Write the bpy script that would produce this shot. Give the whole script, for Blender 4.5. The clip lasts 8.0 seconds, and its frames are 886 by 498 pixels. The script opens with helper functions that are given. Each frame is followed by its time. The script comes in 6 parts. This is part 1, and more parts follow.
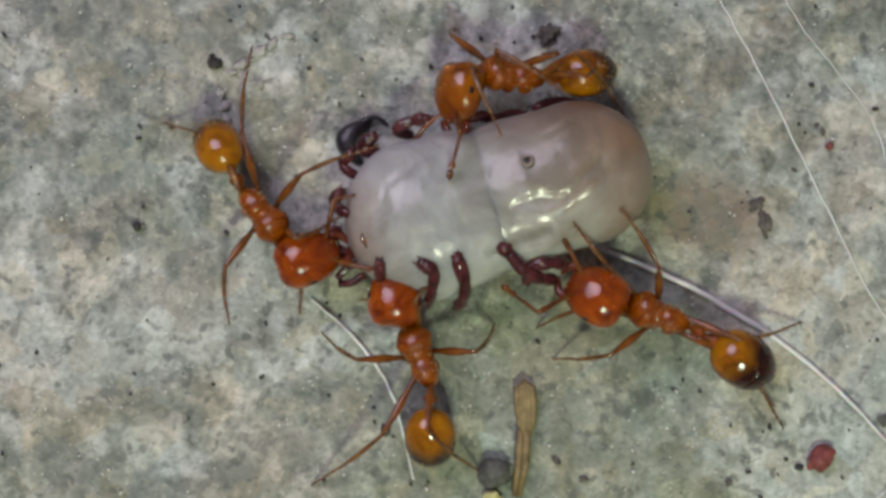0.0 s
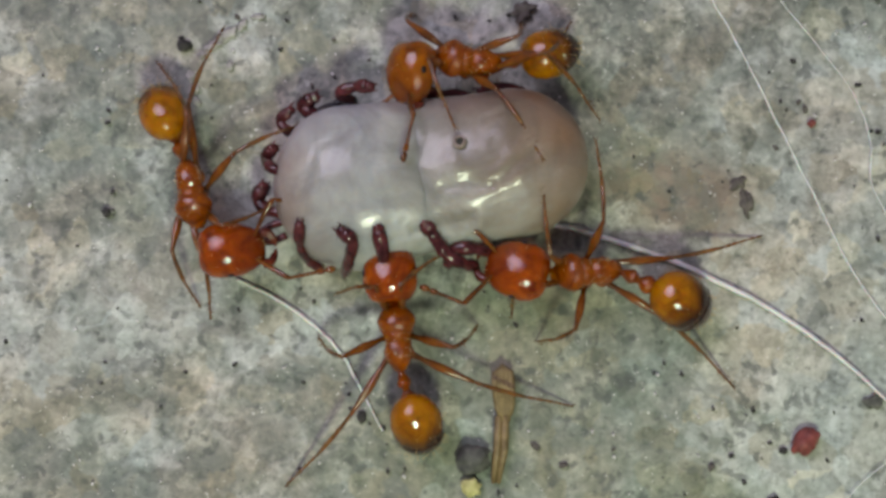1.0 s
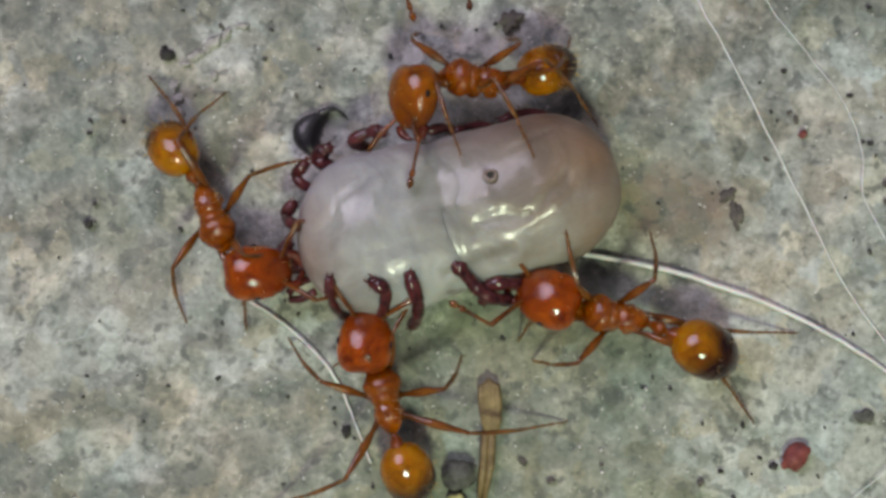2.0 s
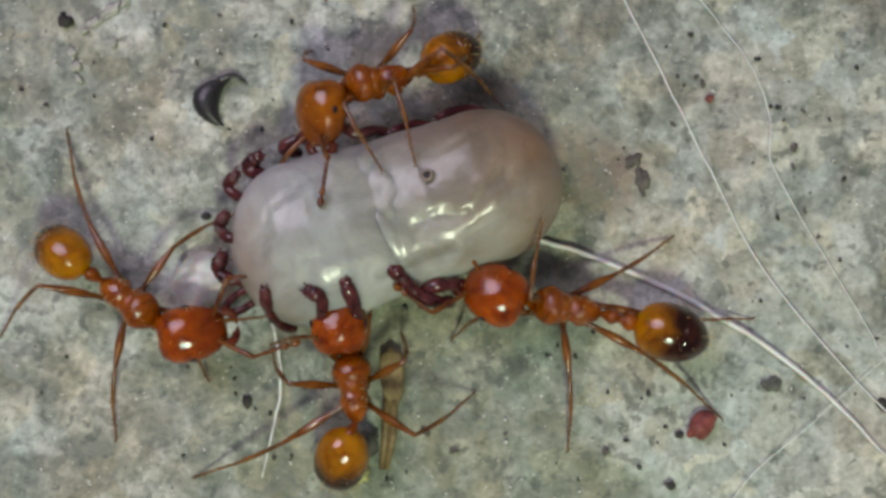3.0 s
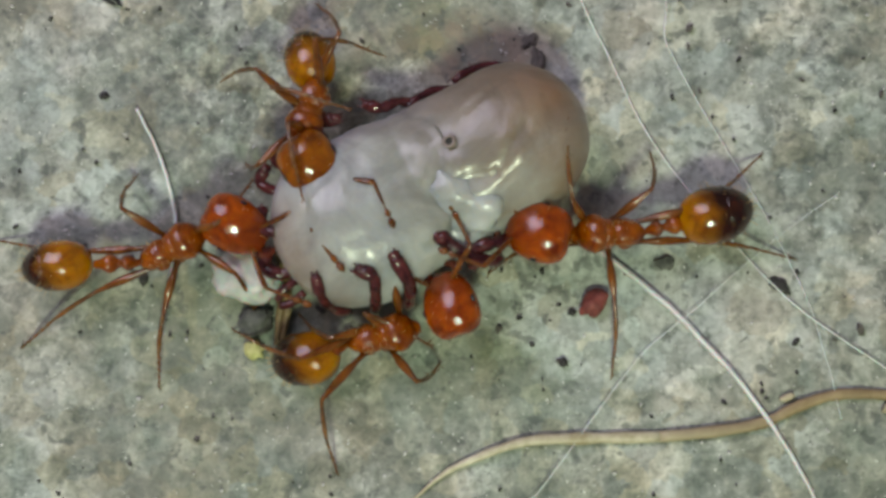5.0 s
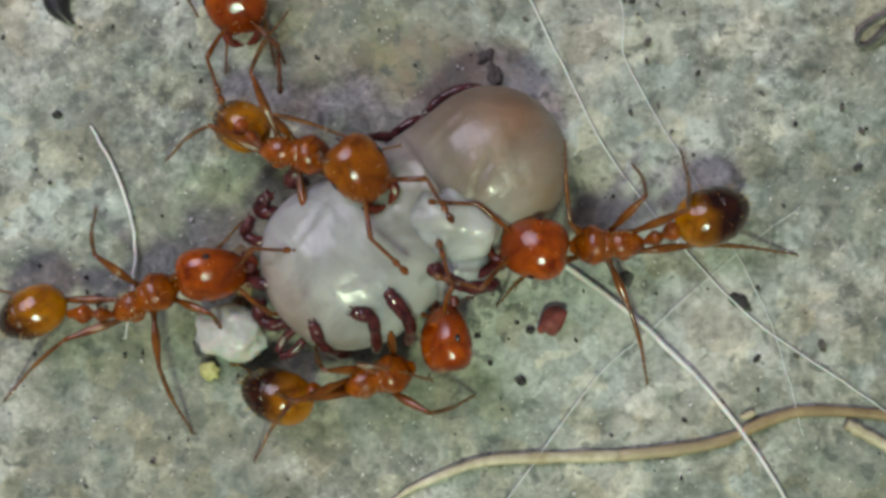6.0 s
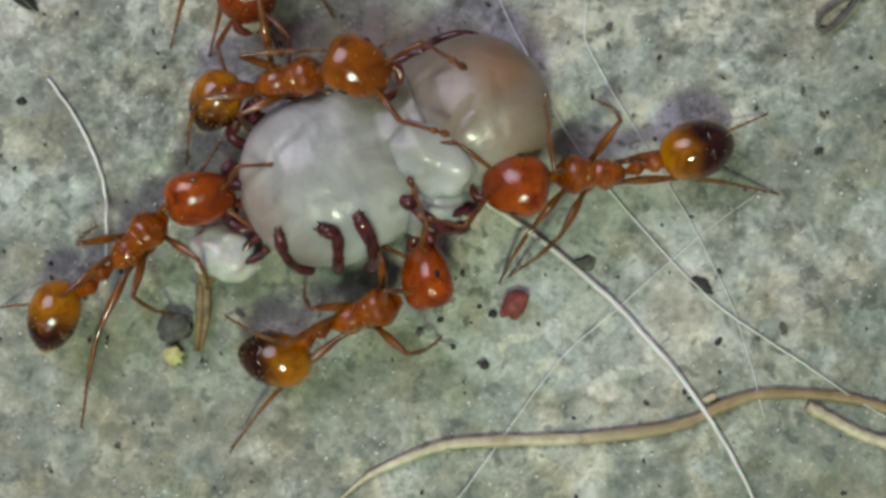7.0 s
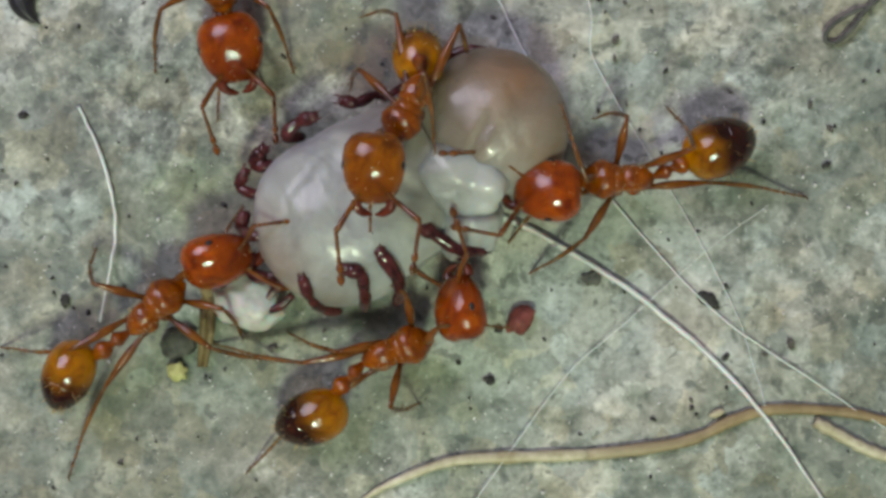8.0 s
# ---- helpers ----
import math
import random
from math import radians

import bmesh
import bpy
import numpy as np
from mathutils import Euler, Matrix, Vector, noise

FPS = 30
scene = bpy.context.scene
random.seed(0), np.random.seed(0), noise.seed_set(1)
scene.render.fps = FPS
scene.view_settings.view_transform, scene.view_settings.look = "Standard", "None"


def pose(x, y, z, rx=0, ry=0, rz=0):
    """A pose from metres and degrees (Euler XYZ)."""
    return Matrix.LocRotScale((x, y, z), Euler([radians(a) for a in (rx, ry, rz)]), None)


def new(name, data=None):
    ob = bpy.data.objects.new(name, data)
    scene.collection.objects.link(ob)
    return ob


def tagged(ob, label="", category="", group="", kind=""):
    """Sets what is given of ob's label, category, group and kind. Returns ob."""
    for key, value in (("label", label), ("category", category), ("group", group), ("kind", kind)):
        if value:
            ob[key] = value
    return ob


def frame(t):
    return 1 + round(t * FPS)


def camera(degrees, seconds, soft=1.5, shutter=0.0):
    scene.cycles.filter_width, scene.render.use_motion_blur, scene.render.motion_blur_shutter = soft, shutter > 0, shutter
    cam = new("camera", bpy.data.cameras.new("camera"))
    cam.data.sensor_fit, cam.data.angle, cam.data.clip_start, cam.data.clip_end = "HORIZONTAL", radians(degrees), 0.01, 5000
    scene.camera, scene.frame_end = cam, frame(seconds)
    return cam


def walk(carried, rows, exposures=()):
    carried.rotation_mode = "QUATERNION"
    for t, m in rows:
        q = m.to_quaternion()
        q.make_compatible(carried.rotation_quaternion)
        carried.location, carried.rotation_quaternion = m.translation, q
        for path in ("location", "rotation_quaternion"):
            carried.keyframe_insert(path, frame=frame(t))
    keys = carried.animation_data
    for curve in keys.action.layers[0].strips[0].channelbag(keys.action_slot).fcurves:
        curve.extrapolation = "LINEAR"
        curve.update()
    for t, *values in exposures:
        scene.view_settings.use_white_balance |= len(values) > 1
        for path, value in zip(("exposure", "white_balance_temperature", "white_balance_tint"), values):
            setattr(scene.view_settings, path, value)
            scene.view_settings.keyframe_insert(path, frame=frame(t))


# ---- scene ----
MM = 0.001  # all plan numbers below are in millimetres


def at(x, y, z, rx=0, ry=0, rz=0):
    """A pose from millimetres and degrees."""
    return pose(x * MM, y * MM, z * MM, rx, ry, rz)


# ---- camera ----
cam = camera(35, 8.0, soft=3.4)
walk(cam, [
    (0.0, at(0.001, 0.000, 24.865, 5.180, 0.512, 0.033)),
    (0.1, at(0.136, 0.022, 24.823, 5.134, 0.539, -0.047)),
    (0.2, at(0.233, 0.145, 24.780, 5.089, 0.567, -0.127)),
    (0.3, at(0.438, 0.344, 24.738, 5.043, 0.594, -0.207)),
    (0.4, at(0.639, 0.339, 24.695, 4.998, 0.622, -0.287)),
    (0.5, at(0.636, 0.349, 24.653, 4.953, 0.649, -0.367)),
    (0.6, at(0.600, 0.330, 24.598, 4.939, 0.654, -0.401)),
    (0.7, at(0.619, 0.442, 24.543, 4.924, 0.658, -0.435)),
    (0.8, at(0.471, 0.506, 24.488, 4.910, 0.662, -0.469)),
    (0.9, at(0.445, 0.377, 24.433, 4.896, 0.667, -0.503)),
    (1.0, at(0.468, -0.128, 24.378, 4.882, 0.671, -0.537)),
    (1.1, at(0.329, 0.290, 24.357, 4.870, 0.675, -0.521)),
    (1.2, at(0.527, 0.339, 24.335, 4.857, 0.679, -0.506)),
    (2.3, at(0.784, -0.065, 23.987, 4.616, 0.721, -0.500)),
    (2.4, at(0.827, -0.197, 23.952, 4.583, 0.713, -0.540)),
    (2.5, at(0.947, -0.119, 23.917, 4.550, 0.705, -0.579)),
    (2.6, at(1.215, 0.006, 23.875, 4.526, 0.699, -0.619)),
    (2.7, at(1.427, -0.107, 23.834, 4.501, 0.694, -0.659)),
    (2.8, at(1.904, 0.143, 23.793, 4.477, 0.689, -0.699)),
    (2.9, at(2.332, 0.036, 23.751, 4.452, 0.683, -0.739)),
    (3.0, at(2.352, -0.245, 23.710, 4.428, 0.678, -0.779)),
    (3.1, at(2.455, -0.300, 23.655, 4.387, 0.691, -0.738)),
    (3.2, at(2.454, -0.480, 23.600, 4.345, 0.703, -0.698)),
    (3.3, at(2.302, -0.755, 23.545, 4.304, 0.716, -0.657)),
    (3.4, at(2.315, -0.786, 23.490, 4.262, 0.729, -0.616)),
    (3.5, at(2.755, -0.683, 23.435, 4.221, 0.742, -0.576)),
    (3.6, at(3.019, -0.636, 23.441, 4.174, 0.731, -0.643)),
    (3.7, at(3.284, -0.690, 23.447, 4.127, 0.721, -0.711)),
    (3.8, at(3.434, -0.893, 23.452, 4.080, 0.711, -0.778)),
    (3.9, at(3.784, -0.974, 23.458, 4.033, 0.700, -0.846)),
    (4.0, at(3.996, -1.106, 23.464, 3.987, 0.690, -0.914)),
    (4.1, at(3.660, -1.398, 23.517, 3.952, 0.714, -0.839)),
    (4.2, at(3.582, -1.259, 23.570, 3.918, 0.739, -0.765)),
    (4.3, at(3.723, -1.467, 23.624, 3.884, 0.763, -0.691)),
    (4.4, at(3.821, -1.533, 23.677, 3.850, 0.788, -0.617)),
    (4.5, at(4.083, -1.629, 23.730, 3.816, 0.812, -0.542)),
    (4.6, at(4.316, -2.245, 23.717, 3.783, 0.850, -0.563)),
    (4.7, at(4.304, -2.183, 23.704, 3.751, 0.888, -0.584)),
    (5.8, at(4.174, -1.659, 23.566, 3.485, 1.323, -0.811)),
    (5.9, at(4.519, -1.594, 23.512, 3.454, 1.303, -0.916)),
    (6.0, at(5.069, -1.598, 23.459, 3.423, 1.282, -1.021)),
    (6.1, at(5.121, -1.743, 23.479, 3.409, 1.261, -0.988)),
    (6.2, at(5.003, -1.991, 23.499, 3.395, 1.239, -0.954)),
    (6.3, at(5.102, -2.187, 23.519, 3.381, 1.218, -0.921)),
    (6.4, at(5.075, -2.139, 23.539, 3.367, 1.197, -0.888)),
    (6.5, at(5.141, -1.941, 23.559, 3.353, 1.176, -0.854)),
    (6.6, at(5.140, -1.727, 23.551, 3.339, 1.199, -0.924)),
    (6.7, at(5.193, -1.891, 23.543, 3.325, 1.223, -0.994)),
    (6.8, at(5.467, -1.917, 23.536, 3.312, 1.246, -1.064)),
    (6.9, at(5.749, -1.954, 23.528, 3.298, 1.270, -1.134)),
    (7.0, at(5.691, -1.821, 23.521, 3.284, 1.294, -1.204)),
    (7.1, at(5.820, -1.749, 23.509, 3.281, 1.281, -1.193)),
    (7.2, at(5.711, -1.981, 23.498, 3.278, 1.269, -1.182)),
    (7.3, at(5.636, -2.365, 23.487, 3.274, 1.257, -1.171)),
    (7.4, at(5.747, -2.040, 23.475, 3.271, 1.244, -1.160)),
    (7.5, at(5.718, -1.806, 23.464, 3.267, 1.232, -1.150)),
    (7.6, at(5.799, -1.519, 23.449, 3.250, 1.202, -1.174)),
    (7.7, at(5.751, -1.576, 23.433, 3.232, 1.171, -1.199)),
    (7.8, at(5.756, -1.503, 23.418, 3.214, 1.141, -1.224)),
    (7.9, at(5.543, -1.622, 23.403, 3.197, 1.110, -1.249)),
    (8.0, at(5.517, -1.519, 23.388, 3.179, 1.080, -1.274)),
], exposures=[(0.0, -0.05, 6500, 11.0), (2.5, -0.01, 6500, 10.0), (4.5, -0.03, 6500, 6.0), (6.0, 0.02, 6400, 5.0), (8.0, 0.02, 6380, 4.0)])

# ---- world and light ----
world = bpy.data.worlds.new("dim_evening")
world.use_nodes = True
scene.world = world
world.node_tree.nodes["Background"].inputs["Color"].default_value = (0.90, 0.80, 1.0, 1)
world.node_tree.nodes["Background"].inputs["Strength"].default_value = 0.13


def lamp(name, x, y, z, watts, radius, colour):
    data = bpy.data.lights.new(name, "POINT")
    data.energy, data.shadow_soft_size, data.color = watts, radius * MM, colour
    ob = new(name, data)
    ob.matrix_basis = at(x, y, z)
    return ob


# a broad lilac lamp beyond the tick, and a small greenish torch low on the near side
lamp("desk_light", -30.0, 34.0, 60.0, 0.139, 24.0, (0.90, 0.80, 1.0))
lamp("torch_light", 5.0, -32.0, 50.0, 0.093, 5.4, (0.90, 1.0, 0.70))


# ---- materials ----
def material(name):
    m = bpy.data.materials.new(name)
    m.use_nodes = True
    return m, m.node_tree, m.node_tree.nodes["Principled BSDF"]


def link(tree, a, b):
    tree.links.new(a, b)


def coords(tree, kind="Object"):
    return tree.nodes.new("ShaderNodeTexCoord").outputs[kind]


def noise_node(tree, vector, scale, detail=4.0, rough=0.55, distortion=0.0):
    n = tree.nodes.new("ShaderNodeTexNoise")
    n.inputs["Scale"].default_value = scale
    n.inputs["Detail"].default_value = detail
    n.inputs["Roughness"].default_value = rough
    n.inputs["Distortion"].default_value = distortion
    link(tree, vector, n.inputs["Vector"])
    return n.outputs["Fac"]


def voronoi_node(tree, vector, scale, feature="F1"):
    n = tree.nodes.new("ShaderNodeTexVoronoi")
    n.feature = feature
    n.inputs["Scale"].default_value = scale
    link(tree, vector, n.inputs["Vector"])
    return n


def ramp(tree, fac, *stops):
    n = tree.nodes.new("ShaderNodeValToRGB")
    while len(n.color_ramp.elements) < len(stops):
        n.color_ramp.elements.new(0.5)
    for e, (p, c) in zip(n.color_ramp.elements, stops):
        e.position = p
        e.color = (*c, 1) if len(c) == 3 else c
    link(tree, fac, n.inputs["Fac"])
    return n.outputs["Color"]


def grey(v):
    return (v, v, v)


def mixed(tree, fac, a, b, mode="MIX"):
    n = tree.nodes.new("ShaderNodeMix")
    n.data_type, n.blend_type = "RGBA", mode
    for socket, v in ((n.inputs["Factor"], fac), (n.inputs["A"], a), (n.inputs["B"], b)):
        if isinstance(v, (int, float)):
            socket.default_value = v
        elif isinstance(v, tuple):
            socket.default_value = (*v, 1)
        else:
            link(tree, v, socket)
    return n.outputs["Result"]


def maths(tree, op, a, b=0.0):
    n = tree.nodes.new("ShaderNodeMath")
    n.operation = op
    for socket, v in zip(n.inputs, (a, b)):
        if isinstance(v, (int, float)):
            socket.default_value = v
        else:
            link(tree, v, socket)
    return n.outputs["Value"]


def bump(tree, shader, height, strength, distance):
    n = tree.nodes.new("ShaderNodeBump")
    n.inputs["Strength"].default_value = strength
    n.inputs["Distance"].default_value = distance * MM
    link(tree, height, n.inputs["Height"])
    link(tree, n.outputs["Normal"], shader.inputs["Normal"])


def chitin(name, dark, light, rough=0.2, sss=0.35, grain=2600, coat=1.0, clear=0.0, relief=0.35):
    """Glossy, slightly see-through insect shell under a clear waxy coat."""
    m, tree, p = material(name)
    o = coords(tree)
    fac = noise_node(tree, o, grain, 5, 0.62, 0.5)
    link(tree, ramp(tree, fac, (0.34, tuple(c * 0.8 for c in dark)), (0.5, tuple((a + b) / 2 for a, b in zip(dark, light))), (0.68, light)), p.inputs["Base Color"])
    fine = maths(tree, "ADD", maths(tree, "MULTIPLY", noise_node(tree, o, 26000, 2), 0.5), maths(tree, "MULTIPLY", noise_node(tree, o, 7000, 3), 0.5))
    link(tree, ramp(tree, fine, (0.3, grey(rough * 0.7)), (0.75, grey(rough * 1.5))), p.inputs["Roughness"])
    bump(tree, p, fine, relief, 0.03)
    # the coat follows the larger dimples alone, so that its glints stay crisp but broken
    dimple = tree.nodes.new("ShaderNodeBump")
    dimple.inputs["Strength"].default_value, dimple.inputs["Distance"].default_value = 0.45, 0.05 * MM
    link(tree, noise_node(tree, o, 4200, 2), dimple.inputs["Height"])
    link(tree, dimple.outputs["Normal"], p.inputs["Coat Normal"])
    p.inputs["Subsurface Weight"].default_value = sss
    p.inputs["Subsurface Radius"].default_value = (1.0, 0.32, 0.08)
    p.inputs["Subsurface Scale"].default_value = 0.25 * MM
    p.inputs["Coat Weight"].default_value = coat * 0.7
    p.inputs["Coat Roughness"].default_value = 0.06
    p.inputs["Coat IOR"].default_value = 1.5
    p.inputs["IOR"].default_value = 1.42
    p.inputs["Specular IOR Level"].default_value = 0.12
    p.inputs["Transmission Weight"].default_value = clear
    return m


BODY = chitin("body_shell", (0.14, 0.022, 0.0004), (0.48, 0.125, 0.001), 0.12, grain=3400, clear=0.4, relief=0.9)
LIMB = chitin("limb_shell", (0.10, 0.028, 0.003), (0.28, 0.095, 0.012), 0.14, clear=0.4)
SHIN = chitin("shin_shell", (0.13, 0.050, 0.012), (0.34, 0.155, 0.045), 0.14, clear=0.5)
JAW = chitin("mandible_shell", (0.05, 0.008, 0.005), (0.16, 0.03, 0.012), 0.22, 0.1)
EYE = chitin("eye_black", (0.006, 0.005, 0.006), (0.02, 0.015, 0.014), 0.15, 0.0)
TICK_LEG = chitin("tick_leg_shell", (0.024, 0.006, 0.008), (0.11, 0.026, 0.028), 0.15, 0.2, 6200, 1.0)


def head_shell(name, dark, light, red):
    """Orange at the back of the skull, deeper red towards the jaws."""
    m = chitin(name, dark, light, 0.08, 0.45, clear=0.38, relief=0.45)
    tree = m.node_tree
    p = tree.nodes["Principled BSDF"]
    orange = p.inputs["Base Color"].links[0].from_socket
    o = coords(tree)
    axes = tree.nodes.new("ShaderNodeSeparateXYZ")
    link(tree, o, axes.inputs[0])
    wob = maths(tree, "MULTIPLY", maths(tree, "SUBTRACT", noise_node(tree, o, 2000, 3), 0.5), 0.35 * MM)
    fac = maths(tree, "MULTIPLY", maths(tree, "ADD", maths(tree, "ADD", axes.outputs["X"], wob), 0.15 * MM), 1 / (0.75 * MM))
    deep = ramp(tree, noise_node(tree, o, 3200, 3), (0.3, (0.075, 0.008, 0.001)), (0.7, (0.18, 0.022, 0.002)))
    link(tree, mixed(tree, ramp(tree, fac, (0.0, grey(0.0)), (1.0, grey(red))), orange, deep), p.inputs["Base Color"])
    return m


HEAD = head_shell("head_shell", (0.23, 0.032, 0.0005), (0.58, 0.120, 0.001), 0.9)
HEAD_AMBER = head_shell("amber_head_shell", (0.22, 0.055, 0.0008), (0.48, 0.150, 0.0015), 0.7)


def gaster_shell(name, edge):
    """Amber shell that turns dark brown behind the given place along the gaster."""
    m = chitin(name, (0.25, 0.072, 0.0003), (0.58, 0.235, 0.001), 0.07, 0.5, clear=0.35)
    tree = m.node_tree
    p = tree.nodes["Principled BSDF"]
    amber = p.inputs["Base Color"].links[0].from_socket
    o = coords(tree)
    axes = tree.nodes.new("ShaderNodeSeparateXYZ")
    link(tree, o, axes.inputs[0])
    side = maths(tree, "MULTIPLY", maths(tree, "ABSOLUTE", axes.outputs["Y"]), -0.45)
    wob = maths(tree, "MULTIPLY", maths(tree, "SUBTRACT", noise_node(tree, o, 2400, 3), 0.5), 0.25 * MM)
    place = maths(tree, "ADD", maths(tree, "ADD", axes.outputs["X"], side), wob)
    fac = maths(tree, "MULTIPLY", maths(tree, "SUBTRACT", edge * MM, place), 1 / (0.42 * MM))
    dark = ramp(tree, noise_node(tree, o, 3200, 3), (0.3, (0.018, 0.004, 0.001)), (0.7, (0.060, 0.012, 0.002)))
    link(tree, mixed(tree, ramp(tree, fac, (0.0, grey(0.0)), (1.0, grey(1.0))), amber, dark), p.inputs["Base Color"])
    return m


def hair_material(name, colour, rough=0.4):
    m, tree, p = material(name)
    fac = noise_node(tree, coords(tree), 1800, 3)
    link(tree, ramp(tree, fac, (0.3, tuple(c * 0.7 for c in colour)), (0.7, colour)), p.inputs["Base Color"])
    p.inputs["Roughness"].default_value = rough
    p.inputs["Subsurface Weight"].default_value = 0.3
    p.inputs["Subsurface Scale"].default_value = 0.1 * MM
    return m


SETA = hair_material("setae_golden", (0.62, 0.40, 0.16))
FIBRE = hair_material("fibre_white", (0.86, 0.86, 0.84), 0.3)
FIBRE_GREY = hair_material("fibre_grey", (0.74, 0.74, 0.73), 0.35)


def threshold(tree, fac, low, high):
    return ramp(tree, fac, (low, grey(0.0)), (high, grey(1.0)))


def skin(name, stops, rim, milk):
    """Tight, pearly tick skin with fine creases, laid out in the space of the whole body."""
    m, tree, p = material(name)
    laid = tree.nodes.new("ShaderNodeAttribute")
    laid.attribute_name = "laid"
    o = laid.outputs["Vector"]
    along = tree.nodes.new("ShaderNodeSeparateXYZ")
    link(tree, o, along.inputs[0])
    shift = maths(tree, "MULTIPLY", along.outputs["X"], 1000 / 5.4)
    wob = maths(tree, "MULTIPLY", maths(tree, "SUBTRACT", noise_node(tree, o, 700, 4), 0.5), 0.25)
    fac = maths(tree, "ADD", maths(tree, "ADD", shift, 0.5), wob)
    base = ramp(tree, fac, *stops)
    blotch = ramp(tree, noise_node(tree, o, 850, 6, 0.6, 0.8), (0.34, grey(0.70)), (0.50, grey(0.92)), (0.66, grey(1.22)))
    base = mixed(tree, 1.0, base, blotch, "MULTIPLY")
    # milky patches; the whitening towards the belly side is partly torch light painted in
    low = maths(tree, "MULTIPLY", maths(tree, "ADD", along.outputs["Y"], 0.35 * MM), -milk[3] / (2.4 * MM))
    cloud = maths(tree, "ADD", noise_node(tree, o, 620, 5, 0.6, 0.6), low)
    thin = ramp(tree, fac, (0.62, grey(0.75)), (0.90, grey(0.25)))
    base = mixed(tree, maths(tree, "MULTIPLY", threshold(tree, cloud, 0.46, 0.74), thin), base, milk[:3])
    link(tree, base, p.inputs["Base Color"])
    stretch = tree.nodes.new("ShaderNodeMapping")
    stretch.inputs["Scale"].default_value = (0.6, 1.2, 1.0)
    link(tree, o, stretch.inputs["Vector"])
    fold = maths(tree, "ADD", noise_node(tree, stretch.outputs["Vector"], 1500, 4, 0.5, 0.9), noise_node(tree, o, 900, 4, 0.55, 0.5))
    fine = noise_node(tree, o, 9000, 3)
    bump(tree, p, maths(tree, "ADD", fold, maths(tree, "MULTIPLY", fine, 0.35)), 0.26, 0.10)
    link(tree, ramp(tree, noise_node(tree, o, 3000, 3), (0.3, grey(0.33)), (0.7, grey(0.52))), p.inputs["Roughness"])
    p.inputs["Subsurface Weight"].default_value = 0.85
    p.inputs["Subsurface Radius"].default_value = rim
    p.inputs["Subsurface Scale"].default_value = 0.6 * MM
    p.inputs["Specular IOR Level"].default_value = 0.5
    p.inputs["Coat Weight"].default_value = 0.45
    p.inputs["Coat Roughness"].default_value = 0.2
    wrinkle = tree.nodes.new("ShaderNodeBump")
    wrinkle.inputs["Strength"].default_value, wrinkle.inputs["Distance"].default_value = 0.11, 0.10 * MM
    link(tree, fold, wrinkle.inputs["Height"])
    link(tree, wrinkle.outputs["Normal"], p.inputs["Coat Normal"])
    return m


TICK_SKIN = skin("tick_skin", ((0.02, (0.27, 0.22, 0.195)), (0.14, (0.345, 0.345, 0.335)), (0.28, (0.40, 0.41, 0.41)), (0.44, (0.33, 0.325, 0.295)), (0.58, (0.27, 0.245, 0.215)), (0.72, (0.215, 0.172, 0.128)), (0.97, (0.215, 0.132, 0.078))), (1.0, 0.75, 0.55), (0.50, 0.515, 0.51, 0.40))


def rough_matter(name, dark, light, grain, rough=0.7, relief=0.03, gloss=0.0):
    m, tree, p = material(name)
    o = coords(tree)
    a = noise_node(tree, o, grain, 5, 0.6)
    b = noise_node(tree, o, grain * 5, 3)
    fac = maths(tree, "ADD", maths(tree, "MULTIPLY", a, 0.7), maths(tree, "MULTIPLY", b, 0.3))
    link(tree, ramp(tree, fac, (0.34, dark), (0.66, light)), p.inputs["Base Color"])
    link(tree, ramp(tree, b, (0.3, grey(rough * 0.8)), (0.7, grey(min(1.0, rough * 1.2)))), p.inputs["Roughness"])
    p.inputs["Coat Weight"].default_value = gloss
    bump(tree, p, fac, 0.6, relief)
    return m


STRAW = rough_matter("dry_straw", (0.10, 0.066, 0.026), (0.30, 0.225, 0.10), 3800, 0.55)
ROOT = rough_matter("dry_root", (0.15, 0.10, 0.045), (0.36, 0.27, 0.145), 1500, 0.55)


def fading(m, pale, start, end):
    """Turns a litter material paler towards one end, between two places along x."""
    tree = m.node_tree
    p = tree.nodes["Principled BSDF"]
    full = p.inputs["Base Color"].links[0].from_socket
    o = coords(tree)
    axes = tree.nodes.new("ShaderNodeSeparateXYZ")
    link(tree, o, axes.inputs[0])
    wob = maths(tree, "MULTIPLY", maths(tree, "SUBTRACT", noise_node(tree, o, 1600, 4), 0.5), 1.6 * MM)
    place = maths(tree, "ADD", axes.outputs["X"], wob)
    fac = maths(tree, "MULTIPLY", maths(tree, "SUBTRACT", place, start * MM), 1 / ((end - start) * MM))
    link(tree, mixed(tree, ramp(tree, fac, (0.0, grey(0.0)), (1.0, grey(1.0))), pale, full), p.inputs["Base Color"])


fading(ROOT, (0.44, 0.38, 0.25), 6.6, 9.6)
ROOT_PALE = rough_matter("dry_root_pale", (0.32, 0.27, 0.155), (0.66, 0.61, 0.46), 1500, 0.5)
HUSK = rough_matter("black_husk", (0.005, 0.005, 0.007), (0.026, 0.024, 0.028), 3600, 0.42, 0.04, 0.25)
SOIL = rough_matter("black_soil", (0.012, 0.012, 0.012), (0.06, 0.055, 0.05), 4000, 0.8, 0.05)
CRUMB = rough_matter("green_grey_crumb", (0.03, 0.034, 0.03), (0.15, 0.15, 0.13), 4500, 0.8, 0.05)
RED_GRAIN = rough_matter("red_grain", (0.10, 0.022, 0.02), (0.30, 0.075, 0.06), 4000, 0.6, 0.03)
